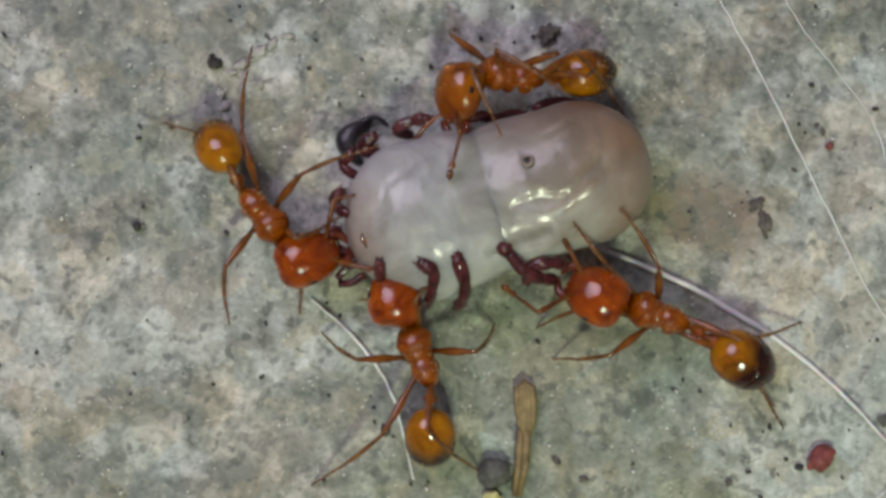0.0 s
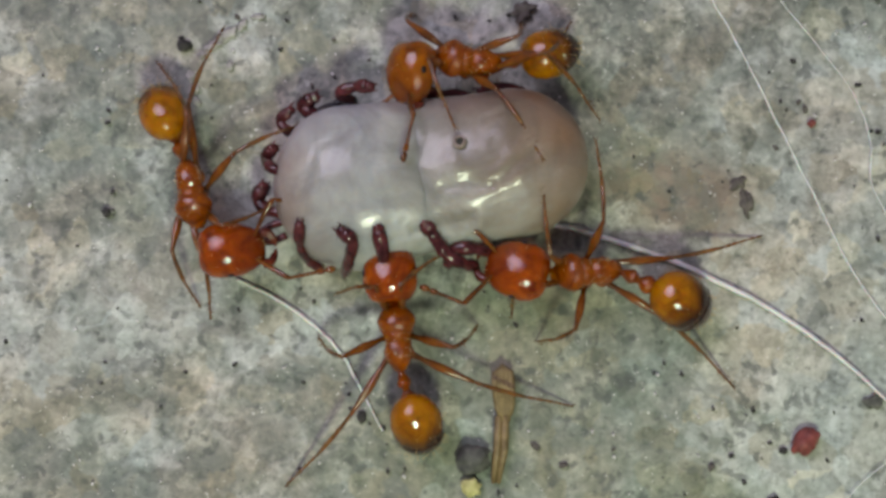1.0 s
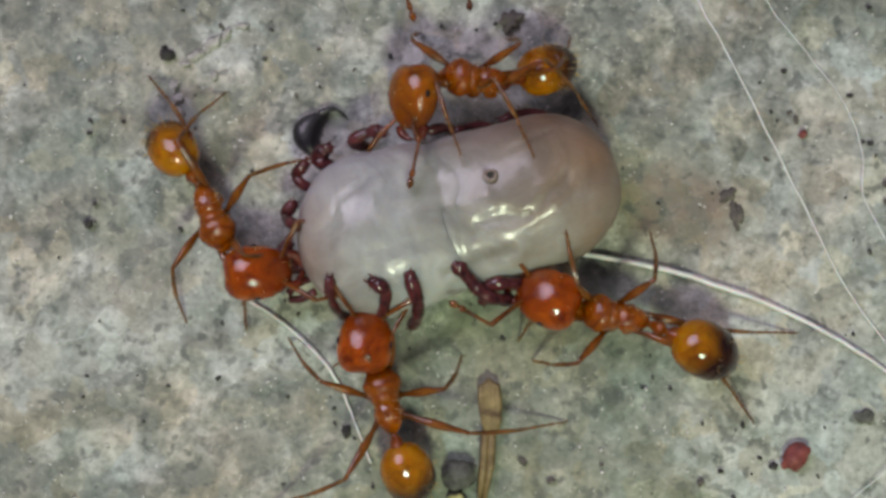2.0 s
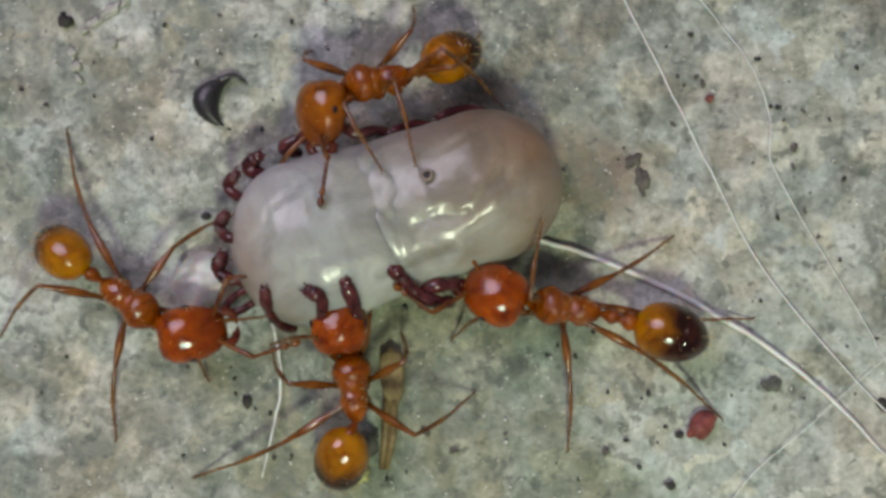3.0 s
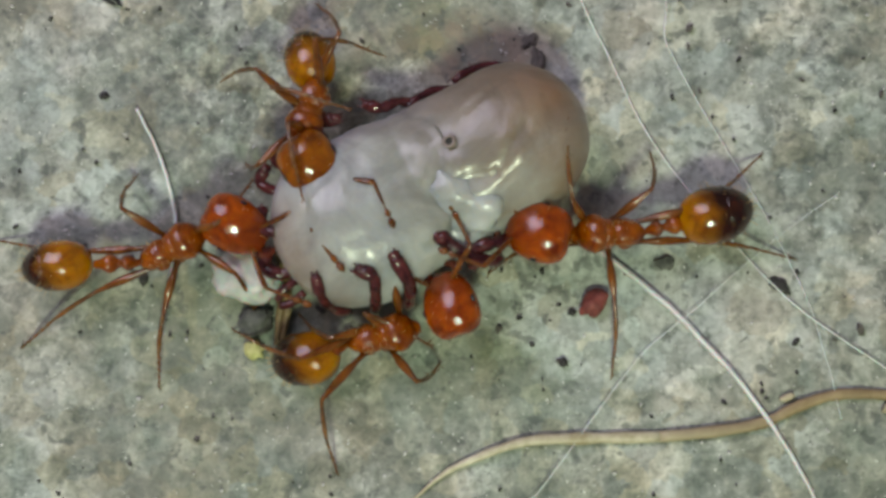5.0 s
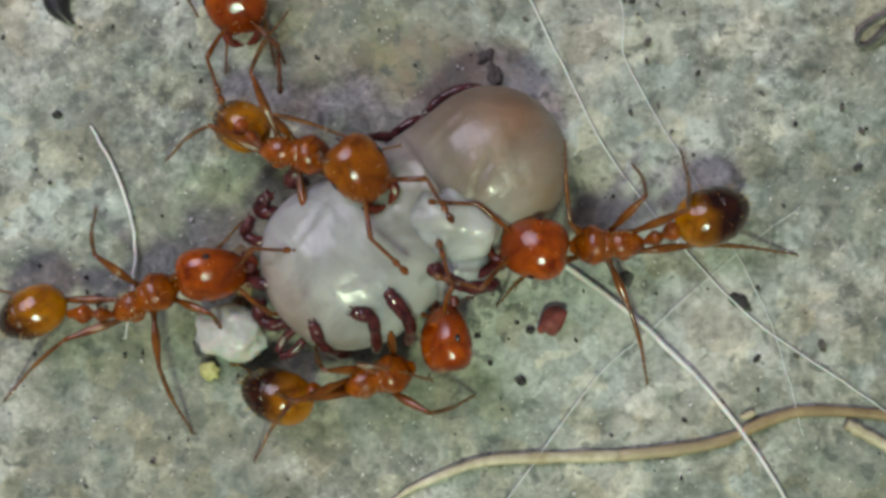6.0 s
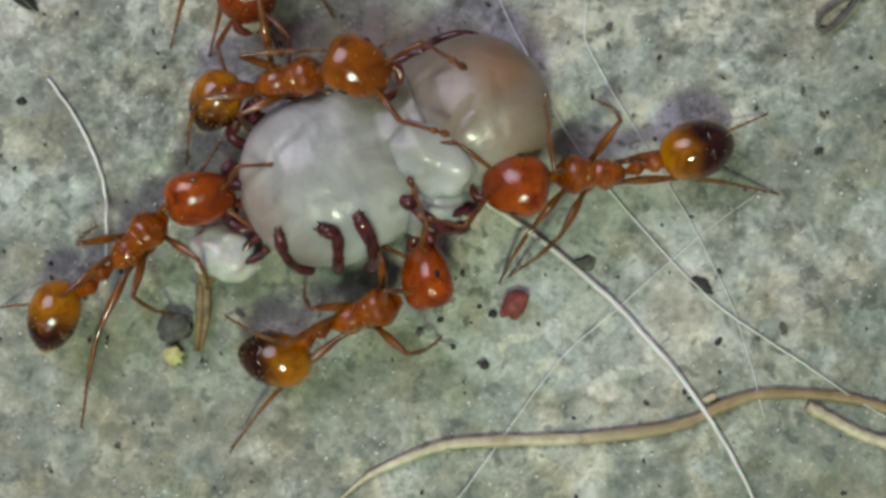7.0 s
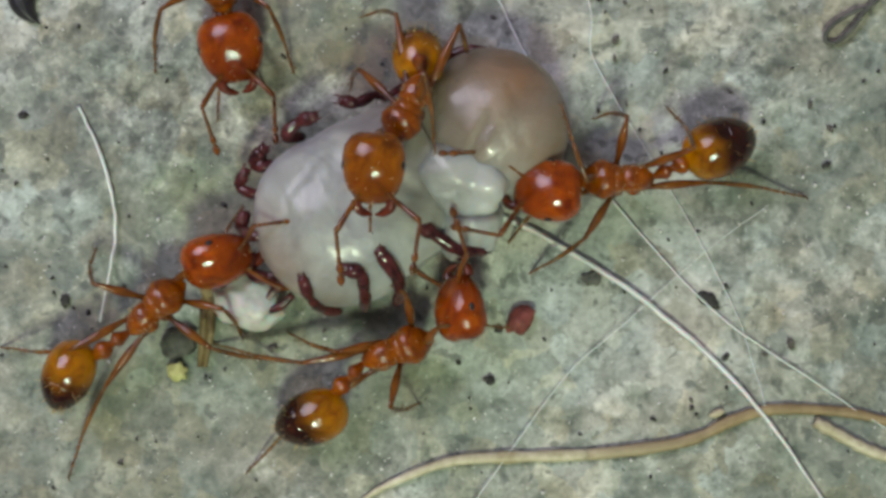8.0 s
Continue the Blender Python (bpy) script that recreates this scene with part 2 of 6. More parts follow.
YELLOW = rough_matter("yellow_pollen", (0.36, 0.35, 0.12), (0.60, 0.58, 0.26), 5000, 0.7)
CRUST = rough_matter("brown_crust", (0.05, 0.045, 0.04), (0.16, 0.14, 0.12), 4500, 0.8, 0.05)
PORE = rough_matter("pore_rim", (0.14, 0.10, 0.08), (0.30, 0.24, 0.20), 5000, 0.35, 0.02, 0.4)
QUARTZ = rough_matter("quartz_grain", (0.45, 0.45, 0.42), (0.80, 0.80, 0.76), 5000, 0.12, 0.01, 0.8)
CHIP = rough_matter("pale_stone_chip", (0.26, 0.255, 0.23), (0.52, 0.51, 0.47), 3000, 0.7, 0.05)
FLAKE = rough_matter("pale_flake", (0.36, 0.36, 0.34), (0.62, 0.62, 0.59), 1800, 0.35, 0.01, 0.3)
FLAKE.node_tree.nodes["Principled BSDF"].inputs["Subsurface Weight"].default_value = 0.7
FLAKE.node_tree.nodes["Principled BSDF"].inputs["Subsurface Scale"].default_value = 0.3 * MM


def stone():
    m, tree, p = material("weathered_slab")
    o = coords(tree)
    zones = tree.nodes.new("ShaderNodeAttribute")
    zones.attribute_name = "zones"
    part_of = tree.nodes.new("ShaderNodeSeparateColor")
    link(tree, zones.outputs["Color"], part_of.inputs[0])
    pale, green, brown = part_of.outputs[0], part_of.outputs[1], part_of.outputs[2]
    lean = maths(tree, "SUBTRACT", pale, 0.5)
    big = noise_node(tree, o, 300, 8, 0.62, 0.5)
    patch = noise_node(tree, o, 900, 7, 0.66, 0.4)
    mid = noise_node(tree, o, 2300, 6, 0.68, 0.2)
    fine = noise_node(tree, o, 8200, 4, 0.65)
    grain = maths(tree, "ADD", maths(tree, "MULTIPLY", mid, 0.62), maths(tree, "MULTIPLY", fine, 0.38))
    base = ramp(tree, grain, (0.37, (0.095, 0.108, 0.095)), (0.47, (0.20, 0.215, 0.188)), (0.54, (0.27, 0.28, 0.245)), (0.63, (0.40, 0.405, 0.35)))
    # pale lime skin that has worn away in patches
    cover = maths(tree, "ADD", maths(tree, "ADD", maths(tree, "MULTIPLY", big, 0.55), maths(tree, "MULTIPLY", patch, 0.45)), maths(tree, "MULTIPLY", lean, 0.36))
    lime = ramp(tree, grain, (0.37, (0.24, 0.25, 0.225)), (0.49, (0.42, 0.43, 0.395)), (0.60, (0.59, 0.60, 0.56)))
    base = mixed(tree, maths(tree, "MULTIPLY", threshold(tree, cover, 0.50, 0.575), 0.9), base, lime)
    dull = ramp(tree, maths(tree, "ADD", maths(tree, "MULTIPLY", patch, 0.6), maths(tree, "MULTIPLY", big, 0.4)), (0.36, grey(1.0)), (0.47, grey(0.0)))
    base = mixed(tree, maths(tree, "MULTIPLY", dull, 0.6), base, (0.135, 0.15, 0.135))
    base = mixed(tree, maths(tree, "MINIMUM", maths(tree, "MULTIPLY", green, maths(tree, "MULTIPLY", patch, 1.5)), 0.8), base, (0.20, 0.28, 0.13))
    base = mixed(tree, maths(tree, "MINIMUM", maths(tree, "MULTIPLY", brown, threshold(tree, maths(tree, "ADD", maths(tree, "MULTIPLY", patch, 0.6), maths(tree, "MULTIPLY", mid, 0.4)), 0.33, 0.58)), 0.8), base, (0.215, 0.155, 0.105))
    # faint hue drift from violet-grey to green-grey
    drift = ramp(tree, noise_node(tree, o, 420, 5, 0.6, 0.6), (0.34, (1.07, 0.985, 0.94)), (0.5, (1.0, 1.0, 1.0)), (0.66, (0.945, 1.01, 1.02)))
    base = mixed(tree, 1.0, base, drift, "MULTIPLY")
    # a patchwork of small plates with uneven edges
    warp = tree.nodes.new("ShaderNodeVectorMath")
    warp.operation = "MULTIPLY_ADD"
    swirl = tree.nodes.new("ShaderNodeTexNoise")
    swirl.inputs["Scale"].default_value, swirl.inputs["Detail"].default_value = 2600, 4
    link(tree, o, swirl.inputs["Vector"])
    link(tree, swirl.outputs["Color"], warp.inputs[0])
    warp.inputs[1].default_value = (0.7 * MM, 0.7 * MM, 0)
    link(tree, o, warp.inputs[2])
    cells = voronoi_node(tree, warp.outputs["Vector"], 1900)
    tone = tree.nodes.new("ShaderNodeSeparateColor")
    link(tree, cells.outputs["Color"], tone.inputs[0])
    base = mixed(tree, 1.0, base, ramp(tree, tone.outputs[0], (0.0, grey(0.80)), (0.55, grey(1.0)), (1.0, grey(1.20))), "MULTIPLY")
    base = mixed(tree, 1.0, base, ramp(tree, tone.outputs[1], (0.0, (0.96, 1.0, 1.05)), (0.6, grey(1.0)), (1.0, (1.06, 1.0, 0.90))), "MULTIPLY")
    coarse = ramp(tree, noise_node(tree, o, 3300, 4, 0.7, 0.3), (0.36, grey(0.45)), (0.49, grey(0.95)), (0.56, grey(1.1)), (0.66, grey(1.6)))
    base = mixed(tree, zones.outputs["Alpha"], base, mixed(tree, 1.0, base, coarse, "MULTIPLY"))
    # dark mineral flecks in clusters, black dust, bright grit
    cluster = noise_node(tree, o, 520, 4, 0.6)
    fleck = maths(tree, "ADD", noise_node(tree, o, 3700, 3, 0.55, 0.3), maths(tree, "MULTIPLY", maths(tree, "SUBTRACT", cluster, 0.5), 0.45))
    flecks = threshold(tree, fleck, 0.60, 0.68)
    dust = maths(tree, "ADD", noise_node(tree, o, 13000, 2, 0.5), maths(tree, "MULTIPLY", maths(tree, "SUBTRACT", patch, 0.5), 0.35))
    dusts = threshold(tree, dust, 0.66, 0.72)
    base = mixed(tree, maths(tree, "MULTIPLY", flecks, 0.62), base, (0.062, 0.072, 0.066))
    base = mixed(tree, maths(tree, "MULTIPLY", dusts, 0.4), base, (0.04, 0.042, 0.04))
    blot = threshold(tree, maths(tree, "ADD", noise_node(tree, o, 1900, 3, 0.55, 0.4), maths(tree, "MULTIPLY", maths(tree, "SUBTRACT", cluster, 0.5), 0.3)), 0.625, 0.68)
    base = mixed(tree, maths(tree, "MULTIPLY", blot, 0.5), base, (0.085, 0.098, 0.088))
    grit = threshold(tree, noise_node(tree, o, 16000, 1, 0.5), 0.735, 0.77)
    base = mixed(tree, maths(tree, "MULTIPLY", grit, 0.8), base, (0.80, 0.80, 0.74))
    link(tree, base, p.inputs["Base Color"])
    link(tree, mixed(tree, grit, ramp(tree, fine, (0.3, grey(0.5)), (0.7, grey(0.85))), grey(0.15)), p.inputs["Roughness"])
    height = maths(tree, "ADD", maths(tree, "MULTIPLY", mid, 0.9), maths(tree, "ADD", maths(tree, "MULTIPLY", fine, 0.45), maths(tree, "MULTIPLY", flecks, -0.12)))
    bump(tree, p, height, 0.4, 0.12)
    return m


STONE = stone()


# ---- mesh helpers ----
def finish(name, bm, mat, parent=None, label="", smooth=True):
    """Links a bmesh, given in millimetres, as one mesh object."""
    bmesh.ops.recalc_face_normals(bm, faces=bm.faces)
    bmesh.ops.scale(bm, vec=(MM, MM, MM), verts=bm.verts)
    me = bpy.data.meshes.new(name)
    bm.to_mesh(me)
    bm.free()
    me.materials.append(mat)
    for f in me.polygons:
        f.use_smooth = smooth
    ob = new(name, me)
    if parent:
        ob.parent = parent
    return tagged(ob, label)


def part(name, bm, mat, parent, label=""):
    return finish(name, bm, mat, parent, label)


def thing(name, label, category, group=""):
    return tagged(new(name), label, category, group)


def loft(bm, stations, seg=20, power=2.0):
    """Rings along x: (x, half width, half height, y, z)."""
    rings = []
    for x, w, h, yc, zc in stations:
        ring = []
        for k in range(seg):
            a = 2 * math.pi * k / seg
            c, s = math.cos(a), math.sin(a)
            c = math.copysign(abs(c) ** (2 / power), c)
            s = math.copysign(abs(s) ** (2 / power), s)
            ring.append(bm.verts.new((x, yc + w * c, zc + h * s)))
        rings.append(ring)
    for a, b in zip(rings, rings[1:]):
        for k in range(seg):
            bm.faces.new((a[k], a[(k + 1) % seg], b[(k + 1) % seg], b[k]))
    bm.faces.new(rings[0][::-1])
    bm.faces.new(rings[-1])
    return bm


def egg(bm, centre, radii, n=12, seg=20, turn=None, lump=0.0, seed=0.0):
    """A rounded lump with an uneven surface, added to bm."""
    rows = []
    m = turn or Matrix()
    for i in range(n + 1):
        a = math.pi * i / n
        row = []
        for k in range(1 if i in (0, n) else seg):
            b = 2 * math.pi * k / seg
            d = Vector((math.cos(a), math.sin(a) * math.cos(b), math.sin(a) * math.sin(b)))
            g = 1 + lump * noise.noise(d * 1.9 + Vector((seed, seed * 0.7, 3.1)))
            row.append(bm.verts.new(Vector(centre) + m.to_3x3() @ Vector([c * r * g for c, r in zip(d, radii)])))
        rows.append(row)
    for a, b in zip(rows, rows[1:]):
        for k in range(seg):
            quad = [a[k % len(a)], a[(k + 1) % len(a)], b[(k + 1) % len(b)], b[k % len(b)]]
            quad = list(dict.fromkeys(quad))
            bm.faces.new(quad)
    return bm


def tube(bm, points, radii, seg=8):
    """A tapering round tube along points, with closed ends."""
    pts = [Vector(p) for p in points]
    rings, side = [], None
    for i, p in enumerate(pts):
        way = (pts[min(i + 1, len(pts) - 1)] - pts[max(i - 1, 0)]).normalized()
        if side is None:
            side = way.orthogonal().normalized()
        side = (side - way * side.dot(way)).normalized()
        other = way.cross(side)
        r = radii[i] if isinstance(radii, (list, tuple)) else radii
        rings.append([bm.verts.new(p + r * (math.cos(a) * side + math.sin(a) * other)) for a in (2 * math.pi * k / seg for k in range(seg))])
    for a, b in zip(rings, rings[1:]):
        for k in range(seg):
            bm.faces.new((a[k], a[(k + 1) % seg], b[(k + 1) % seg], b[k]))
    bm.faces.new(rings[0][::-1])
    bm.faces.new(rings[-1])
    return bm


def spline(points, n=8):
    """Catmull-Rom points through the given ones."""
    p = [Vector(q) for q in points]
    p = [2 * p[0] - p[1], *p, 2 * p[-1] - p[-2]]
    out = []
    for i in range(1, len(p) - 2):
        for k in range(n):
            t = k / n
            a, b, c, d = p[i - 1 : i + 3]
            out.append(0.5 * (2 * b + (c - a) * t + (2 * a - 5 * b + 4 * c - d) * t * t + (3 * b - a - 3 * c + d) * t ** 3))
    return [*out, p[-2]]


def bristles(bm, rng, count, place, length, thick=0.006):
    """Fine tapering hairs; place() gives a root and a way out."""
    for _ in range(count):
        root, way = place(rng)
        l = length * rng.uniform(0.6, 1.2)
        bend = Vector((rng.uniform(-0.2, 0.2), rng.uniform(-0.2, 0.2), rng.uniform(-0.2, 0.2)))
        tube(bm, [root, root + way * l * 0.5, root + (way + bend).normalized() * l], [thick, thick * 0.7, thick * 0.2], 3)


# ---- ground ----
# part of the green is greenish lamp shade painted into the stone
ZONES = (  # x, y, reach x, reach y, pale, green, brown
    (0.9, 0.85, 0.75, 0.5, 0.25, 0.55, 0),
    (-3.3, 0.9, 0.5, 0.3, -0.1, 0, 0.5),
    (6.87, -0.06, 1.25, 3.17, 0.55, 0.0225, 0),
    (7.1, 2.31, 1.44, 1.54, 0.45, 0.0225, 0),
    (6.13, -1.89, 2.12, 0.67, 0.5, 0, 0),
    (3.76, 3.1, 0.75, 1.0, 0.1, 0.5, 0.1),
    (4.51, 3.06, 1.15, 0.62, -0.3, 0, 1.2),
    (1.32, 0.38, 2.5, 1.06, -0.1, 0.1575, 0),
    (2.76, -1.38, 2.12, 1.44, -0.22, 0.0675, 0),
    (-6.51, -0.52, 1.73, 1.15, 0.25, 0, 0.15),
    (-5.23, -1.4, 0.67, 0.48, 0.4, 0, 0),
    (-3.3, 5.51, 1.15, 0.87, 0.35, 0, 0.05),
    (-0.7, 6.29, 0.67, 0.43, -0.7, 0.135, 0),
    (0.4, 6.17, 1.44, 0.67, 0.6, 0, 0),
    (3.18, 5.23, 1.44, 0.87, 0.05, 0, 0.15),
    (-4.57, 1.62, 0.87, 0.58, 0, 0, 0.35),
    (-6.38, 3.93, 1.92, 1.92, -0.05, 0, 0),
    (-0.65, -2.02, 1.35, 0.67, -0.1, 0.1575, 0),
    (-2.4, 1.7, 1.15, 0.58, 0.1, 0.0675, 0),
    (8.74, 4.14, 1.63, 1.44, 0.4, 0.045, 0),
    (8.75, 1.18, 1.25, 0.87, 0.2, 0, 0),
    (1.65, -2.12, 1.73, 0.87, 0.05, 0.1125, 0),
    (-0.39, -3.13, 1.92, 0.87, -0.05, 0.045, 0.1),
    (2, 1.9, 1.15, 1.35, 0.1, 0.0225, 0.1),
    (8.17, 0.45, 0.87, 0.77, 0.1, 0.135, 0),
    (4.99, -2.44, 1.54, 0.77, -0.1, 0.2025, 0),
    (-0.4, 3.2, 0.77, 0.48, -0.2, 0.0675, 0),
    (11.04, 1.64, 1.35, 0.87, -0.05, 0.045, 0),
    (11.32, -4.31, 1.06, 0.77, -0.15, 0.1125, 0.1),
    (6.36, 5.69, 1.06, 0.96, -0.1, 0, 0.05),
    (0.07, 0.58, 1.15, 0.48, 0.2, 0, 0),
    (7.33, -3.00, 0.34, 0.20, -0.42, 0.03, 0),
    (5.53, -3.04, 0.30, 0.26, -0.35, 0.03, 0),
    (8.34, -2.74, 0.28, 0.18, -0.25, 0.03, 0),
    (4.89, -2.52, 0.30, 0.22, -0.30, 0.03, 0),
    (5.54, -0.96, 0.40, 0.25, -0.40, 0.03, 0),
    (4.86, -1.81, 0.28, 0.20, -0.35, 0.03, 0),
    (3.27, -0.23, 0.35, 0.22, -0.30, 0.03, 0),
    (6.07, -2.33, 0.30, 0.25, -0.30, 0.03, 0),
    (-0.70, 2.82, 0.42, 0.32, -0.35, 0.03, 0),
    (0.27, -1.72, 0.30, 0.25, -0.30, 0.03, 0),
)

GRAINY = (  # x, y, reach x, reach y, amount: where the bare mineral grain shows
    (0.55, 2.19, 1.6, 1.6, 0.9),
    (2.65, 2.23, 0.8, 0.7, 0.7),
    (-0.41, 3.01, 0.7, 0.6, 0.8),
    (10.07, 2.78, 1.6, 0.9, 0.55),
    (3.57, 5.22, 1.3, 1.1, 0.5),
    (-4.51, 3.71, 1, 1.6, 0.35),
    (3.75, 2.26, 1, 0.5, 0.4),
)


def ground():
    """One slab surface: dense under the camera's way, coarse far out."""
    xs = np.concatenate([-np.geomspace(1500, 12, 16), np.arange(-10, 16.05, 0.1), np.geomspace(18, 1500, 16)])
    ys = np.concatenate([-np.geomspace(1500, 9, 16), np.arange(-7.5, 8.55, 0.1), np.geomspace(10.5, 1500, 16)])
    verts, zones = [], []
    for y in ys:
        for x in xs:
            inside = -10.1 < x < 16.1 and -7.6 < y < 8.6
            v = Vector((x * 0.35, y * 0.35, 0.5))
            a = noise.fractal(v, 1.0, 2.0, 3)
            b = noise.fractal(v * 5.5, 0.9, 2.0, 3)
            z = -0.02 + 0.05 * a + 0.022 * b if inside else -0.02
            verts.append((x * MM, y * MM, min(z, 0.05) * MM))
            pale, green, brown = 0.5 + 0.16 * a, 0.05 + 0.08 * max(0.0, -a), 0.06 + 0.1 * max(0.0, b)
            if inside:
                for zx, zy, rx, ry, p, g, w in ZONES:
                    d = ((x - zx + 0.5 * b) / rx) ** 2 + ((y - zy + 0.5 * a) / ry) ** 2
                    k = math.exp(-d)
                    pale, green, brown = pale + p * k, green + g * k, brown + w * k
            grain = 0.18 + 0.1 * b
            if inside:
                for zx, zy, rx, ry, amount in GRAINY:
                    grain += amount * math.exp(-((x - zx + 0.6 * b) / rx) ** 2 - ((y - zy + 0.6 * a) / ry) ** 2)
            zones.append([max(0, min(1, c)) for c in (pale, green, brown, grain)])
    w, h = len(xs), len(ys)
    faces = [(j * w + i, j * w + i + 1, (j + 1) * w + i + 1, (j + 1) * w + i) for j in range(h - 1) for i in range(w - 1)]
    me = bpy.data.meshes.new("ground")
    me.from_pydata(verts, [], faces)
    attr = me.color_attributes.new("zones", "FLOAT_COLOR", "POINT")
    attr.data.foreach_set("color", np.array(zones, np.float32).ravel())
    me.materials.append(STONE)
    for f in me.polygons:
        f.use_smooth = True
    return tagged(new("ground", me), "weathered grey-green concrete slab with pale and dark flecks", "ground", kind="structure")


ground()


# ---- the tick ----
CREASES = (  # x, y, x, y, depth, width
    (-0.25, 0.05, -0.02, -0.5, 0.022, 0.11), (0.95, 0.62, 1.75, 0.86, 0.016, 0.05), (0.12, -0.30, 0.95, -0.42, 0.036, 0.09),
    (0.95, -0.42, 1.75, 0.05, 0.022, 0.08), (-0.5, -0.98, 0.55, -0.88, 0.034, 0.10), (-1.9, 0.55, -1.1, 0.95, 0.012, 0.07), (-1.6, -0.35, -0.6, -0.42, 0.012, 0.07),
    (-2.2, -0.1, -1.9, 0.5, 0.020, 0.09), (1.9, -0.6, 2.2, 0.3, 0.012, 0.08),
)
SWELLS = (  # x, y, height, reach
    (-0.42, 0.30, -0.050, 0.36), (0.36, -0.05, 0.035, 0.24), (0.62, -0.75, 0.045, 0.30), (1.35, -0.45, 0.045, 0.34), (-1.15, -0.75, 0.040, 0.36), (-0.35, -0.70, 0.040, 0.30),
    (0.52, 0.36, -0.035, 0.11), (-1.5, 0.35, 0.025, 0.40), (1.3, 0.75, 0.030, 0.35),
)


def body_half(x):
    """Half width and half height of the swollen body at x, in the tick's own space."""
    knots = (-1.3, -0.75, -0.2, 0.4, 1.3)
    wide = float(np.interp(x, knots, (1.40, 1.37, 1.27, 1.255, 1.26)))
    high = float(np.interp(x, knots, (0.97, 0.925, 0.815, 0.955, 1.02)))
    end = max(0.0, (-1.3 - x) / 1.44, (x - 1.3) / 1.34)
    k = max(0.0, 1 - min(1.0, end) ** 2.2) ** (1 / 2.05)
    return wide * k, high * k


def bag(sign, seam=-0.2, seg=112, n=96):
    """One half of the swollen body (sign -1: front, 1: rear). Its inner end dives under the other half along an uneven fold."""
    outer = -2.74 if sign < 0 else 2.64
    inner = 0.5 if sign < 0 else -0.5
    rings = []
    for i in range(n + 1):
        u = 1 - math.cos(0.5 * math.pi * i / n)
        x = outer + (inner - outer) * u
        w, h = body_half(x)
        ring = []
        for k in range(1 if i == 0 else seg):
            a = 2 * math.pi * k / seg
            y, z = w * math.cos(a), h * math.sin(a)
            p = Vector((x, y, z))
            g = 1 + 0.035 * noise.noise(p * 0.9 + Vector((2.3, 0, 0))) + 0.014 * noise.noise(p * 2.4) + 0.005 * noise.noise(p * 6.5)
            if z > 0:
                top = min(1.0, z / 0.3)
                q = Vector((x + 0.06 * noise.noise(p * 3), y + 0.06 * noise.noise(p * 3 + Vector((9, 0, 0)))))
                for x0, y0, x1, y1, depth, width in CREASES:
                    e = Vector((x1 - x0, y1 - y0))
                    f = q - Vector((x0, y0))
                    along = max(0.0, min(1.0, f.dot(e) / e.length_squared))
                    d = (f - e * along).length / (width * (1.15 - abs(along - 0.5)))
                    g -= top * depth * (math.exp(-d * d) - 0.35 * math.exp(-((d - 2.1) ** 2)))
                for sx, sy, rise, reach in SWELLS:
                    g += top * rise * math.exp(-((q.x - sx) ** 2 + (q.y - sy) ** 2) / reach ** 2)
            past = -sign * (x - seam - 0.22 * noise.noise(Vector((y * 1.1, z * 1.1, 4.0))))
            if past > 0:
                g *= 1 - (0.07 + 0.09 * max(0.0, min(1.0, 0.5 - y))) * min(1.0, past / 0.4) ** 1.4
            v = Vector((x - 1.3 * sign, y * g, max(z * g, -0.90 + 0.03 * noise.noise(p * 3))))
            ring.append(v)
        rings.append(ring)
    bm = bmesh.new()
    made = [[bm.verts.new(v) for v in ring] for ring in rings]
    for a, b in zip(made, made[1:]):
        for k in range(seg):
            bm.faces.new(list(dict.fromkeys((a[k % len(a)], a[(k + 1) % len(a)], b[(k + 1) % seg], b[k]))))
    bm.faces.new(made[-1])
    return bm


def sac(radii, seed, lumps):
    """A small swollen lobe of skin with a few soft bulges."""
    bm = bmesh.new()
    egg(bm, (0, 0, 0), radii, 40, 56)
    for v in bm.verts:
        d = Vector([c / r for c, r in zip(v.co, radii)])
        g = 0.24 * noise.noise(d * 1.3 + Vector((seed, 0, 0))) + 0.09 * noise.noise(d * 3.2 + Vector((0, seed, 0)))
        for lx, ly, lz, size, high in lumps:
            g += high * math.exp(-(d - Vector((lx, ly, lz))).length_squared / size ** 2)
        v.co *= 1 + g
    return bm


def lay(ob, x, y=0.0, z=0.0):
    """Keeps each point's place in the whole body, for the skin's pattern."""
    me = ob.data
    spots = np.empty(len(me.vertices) * 3, np.float32)
    me.vertices.foreach_get("co", spots)
    spots += np.tile(np.array((x, y, z), np.float32) * MM, len(me.vertices))
    me.attributes.new("laid", "FLOAT_VECTOR", "POINT").data.foreach_set("vector", spots)
    return ob


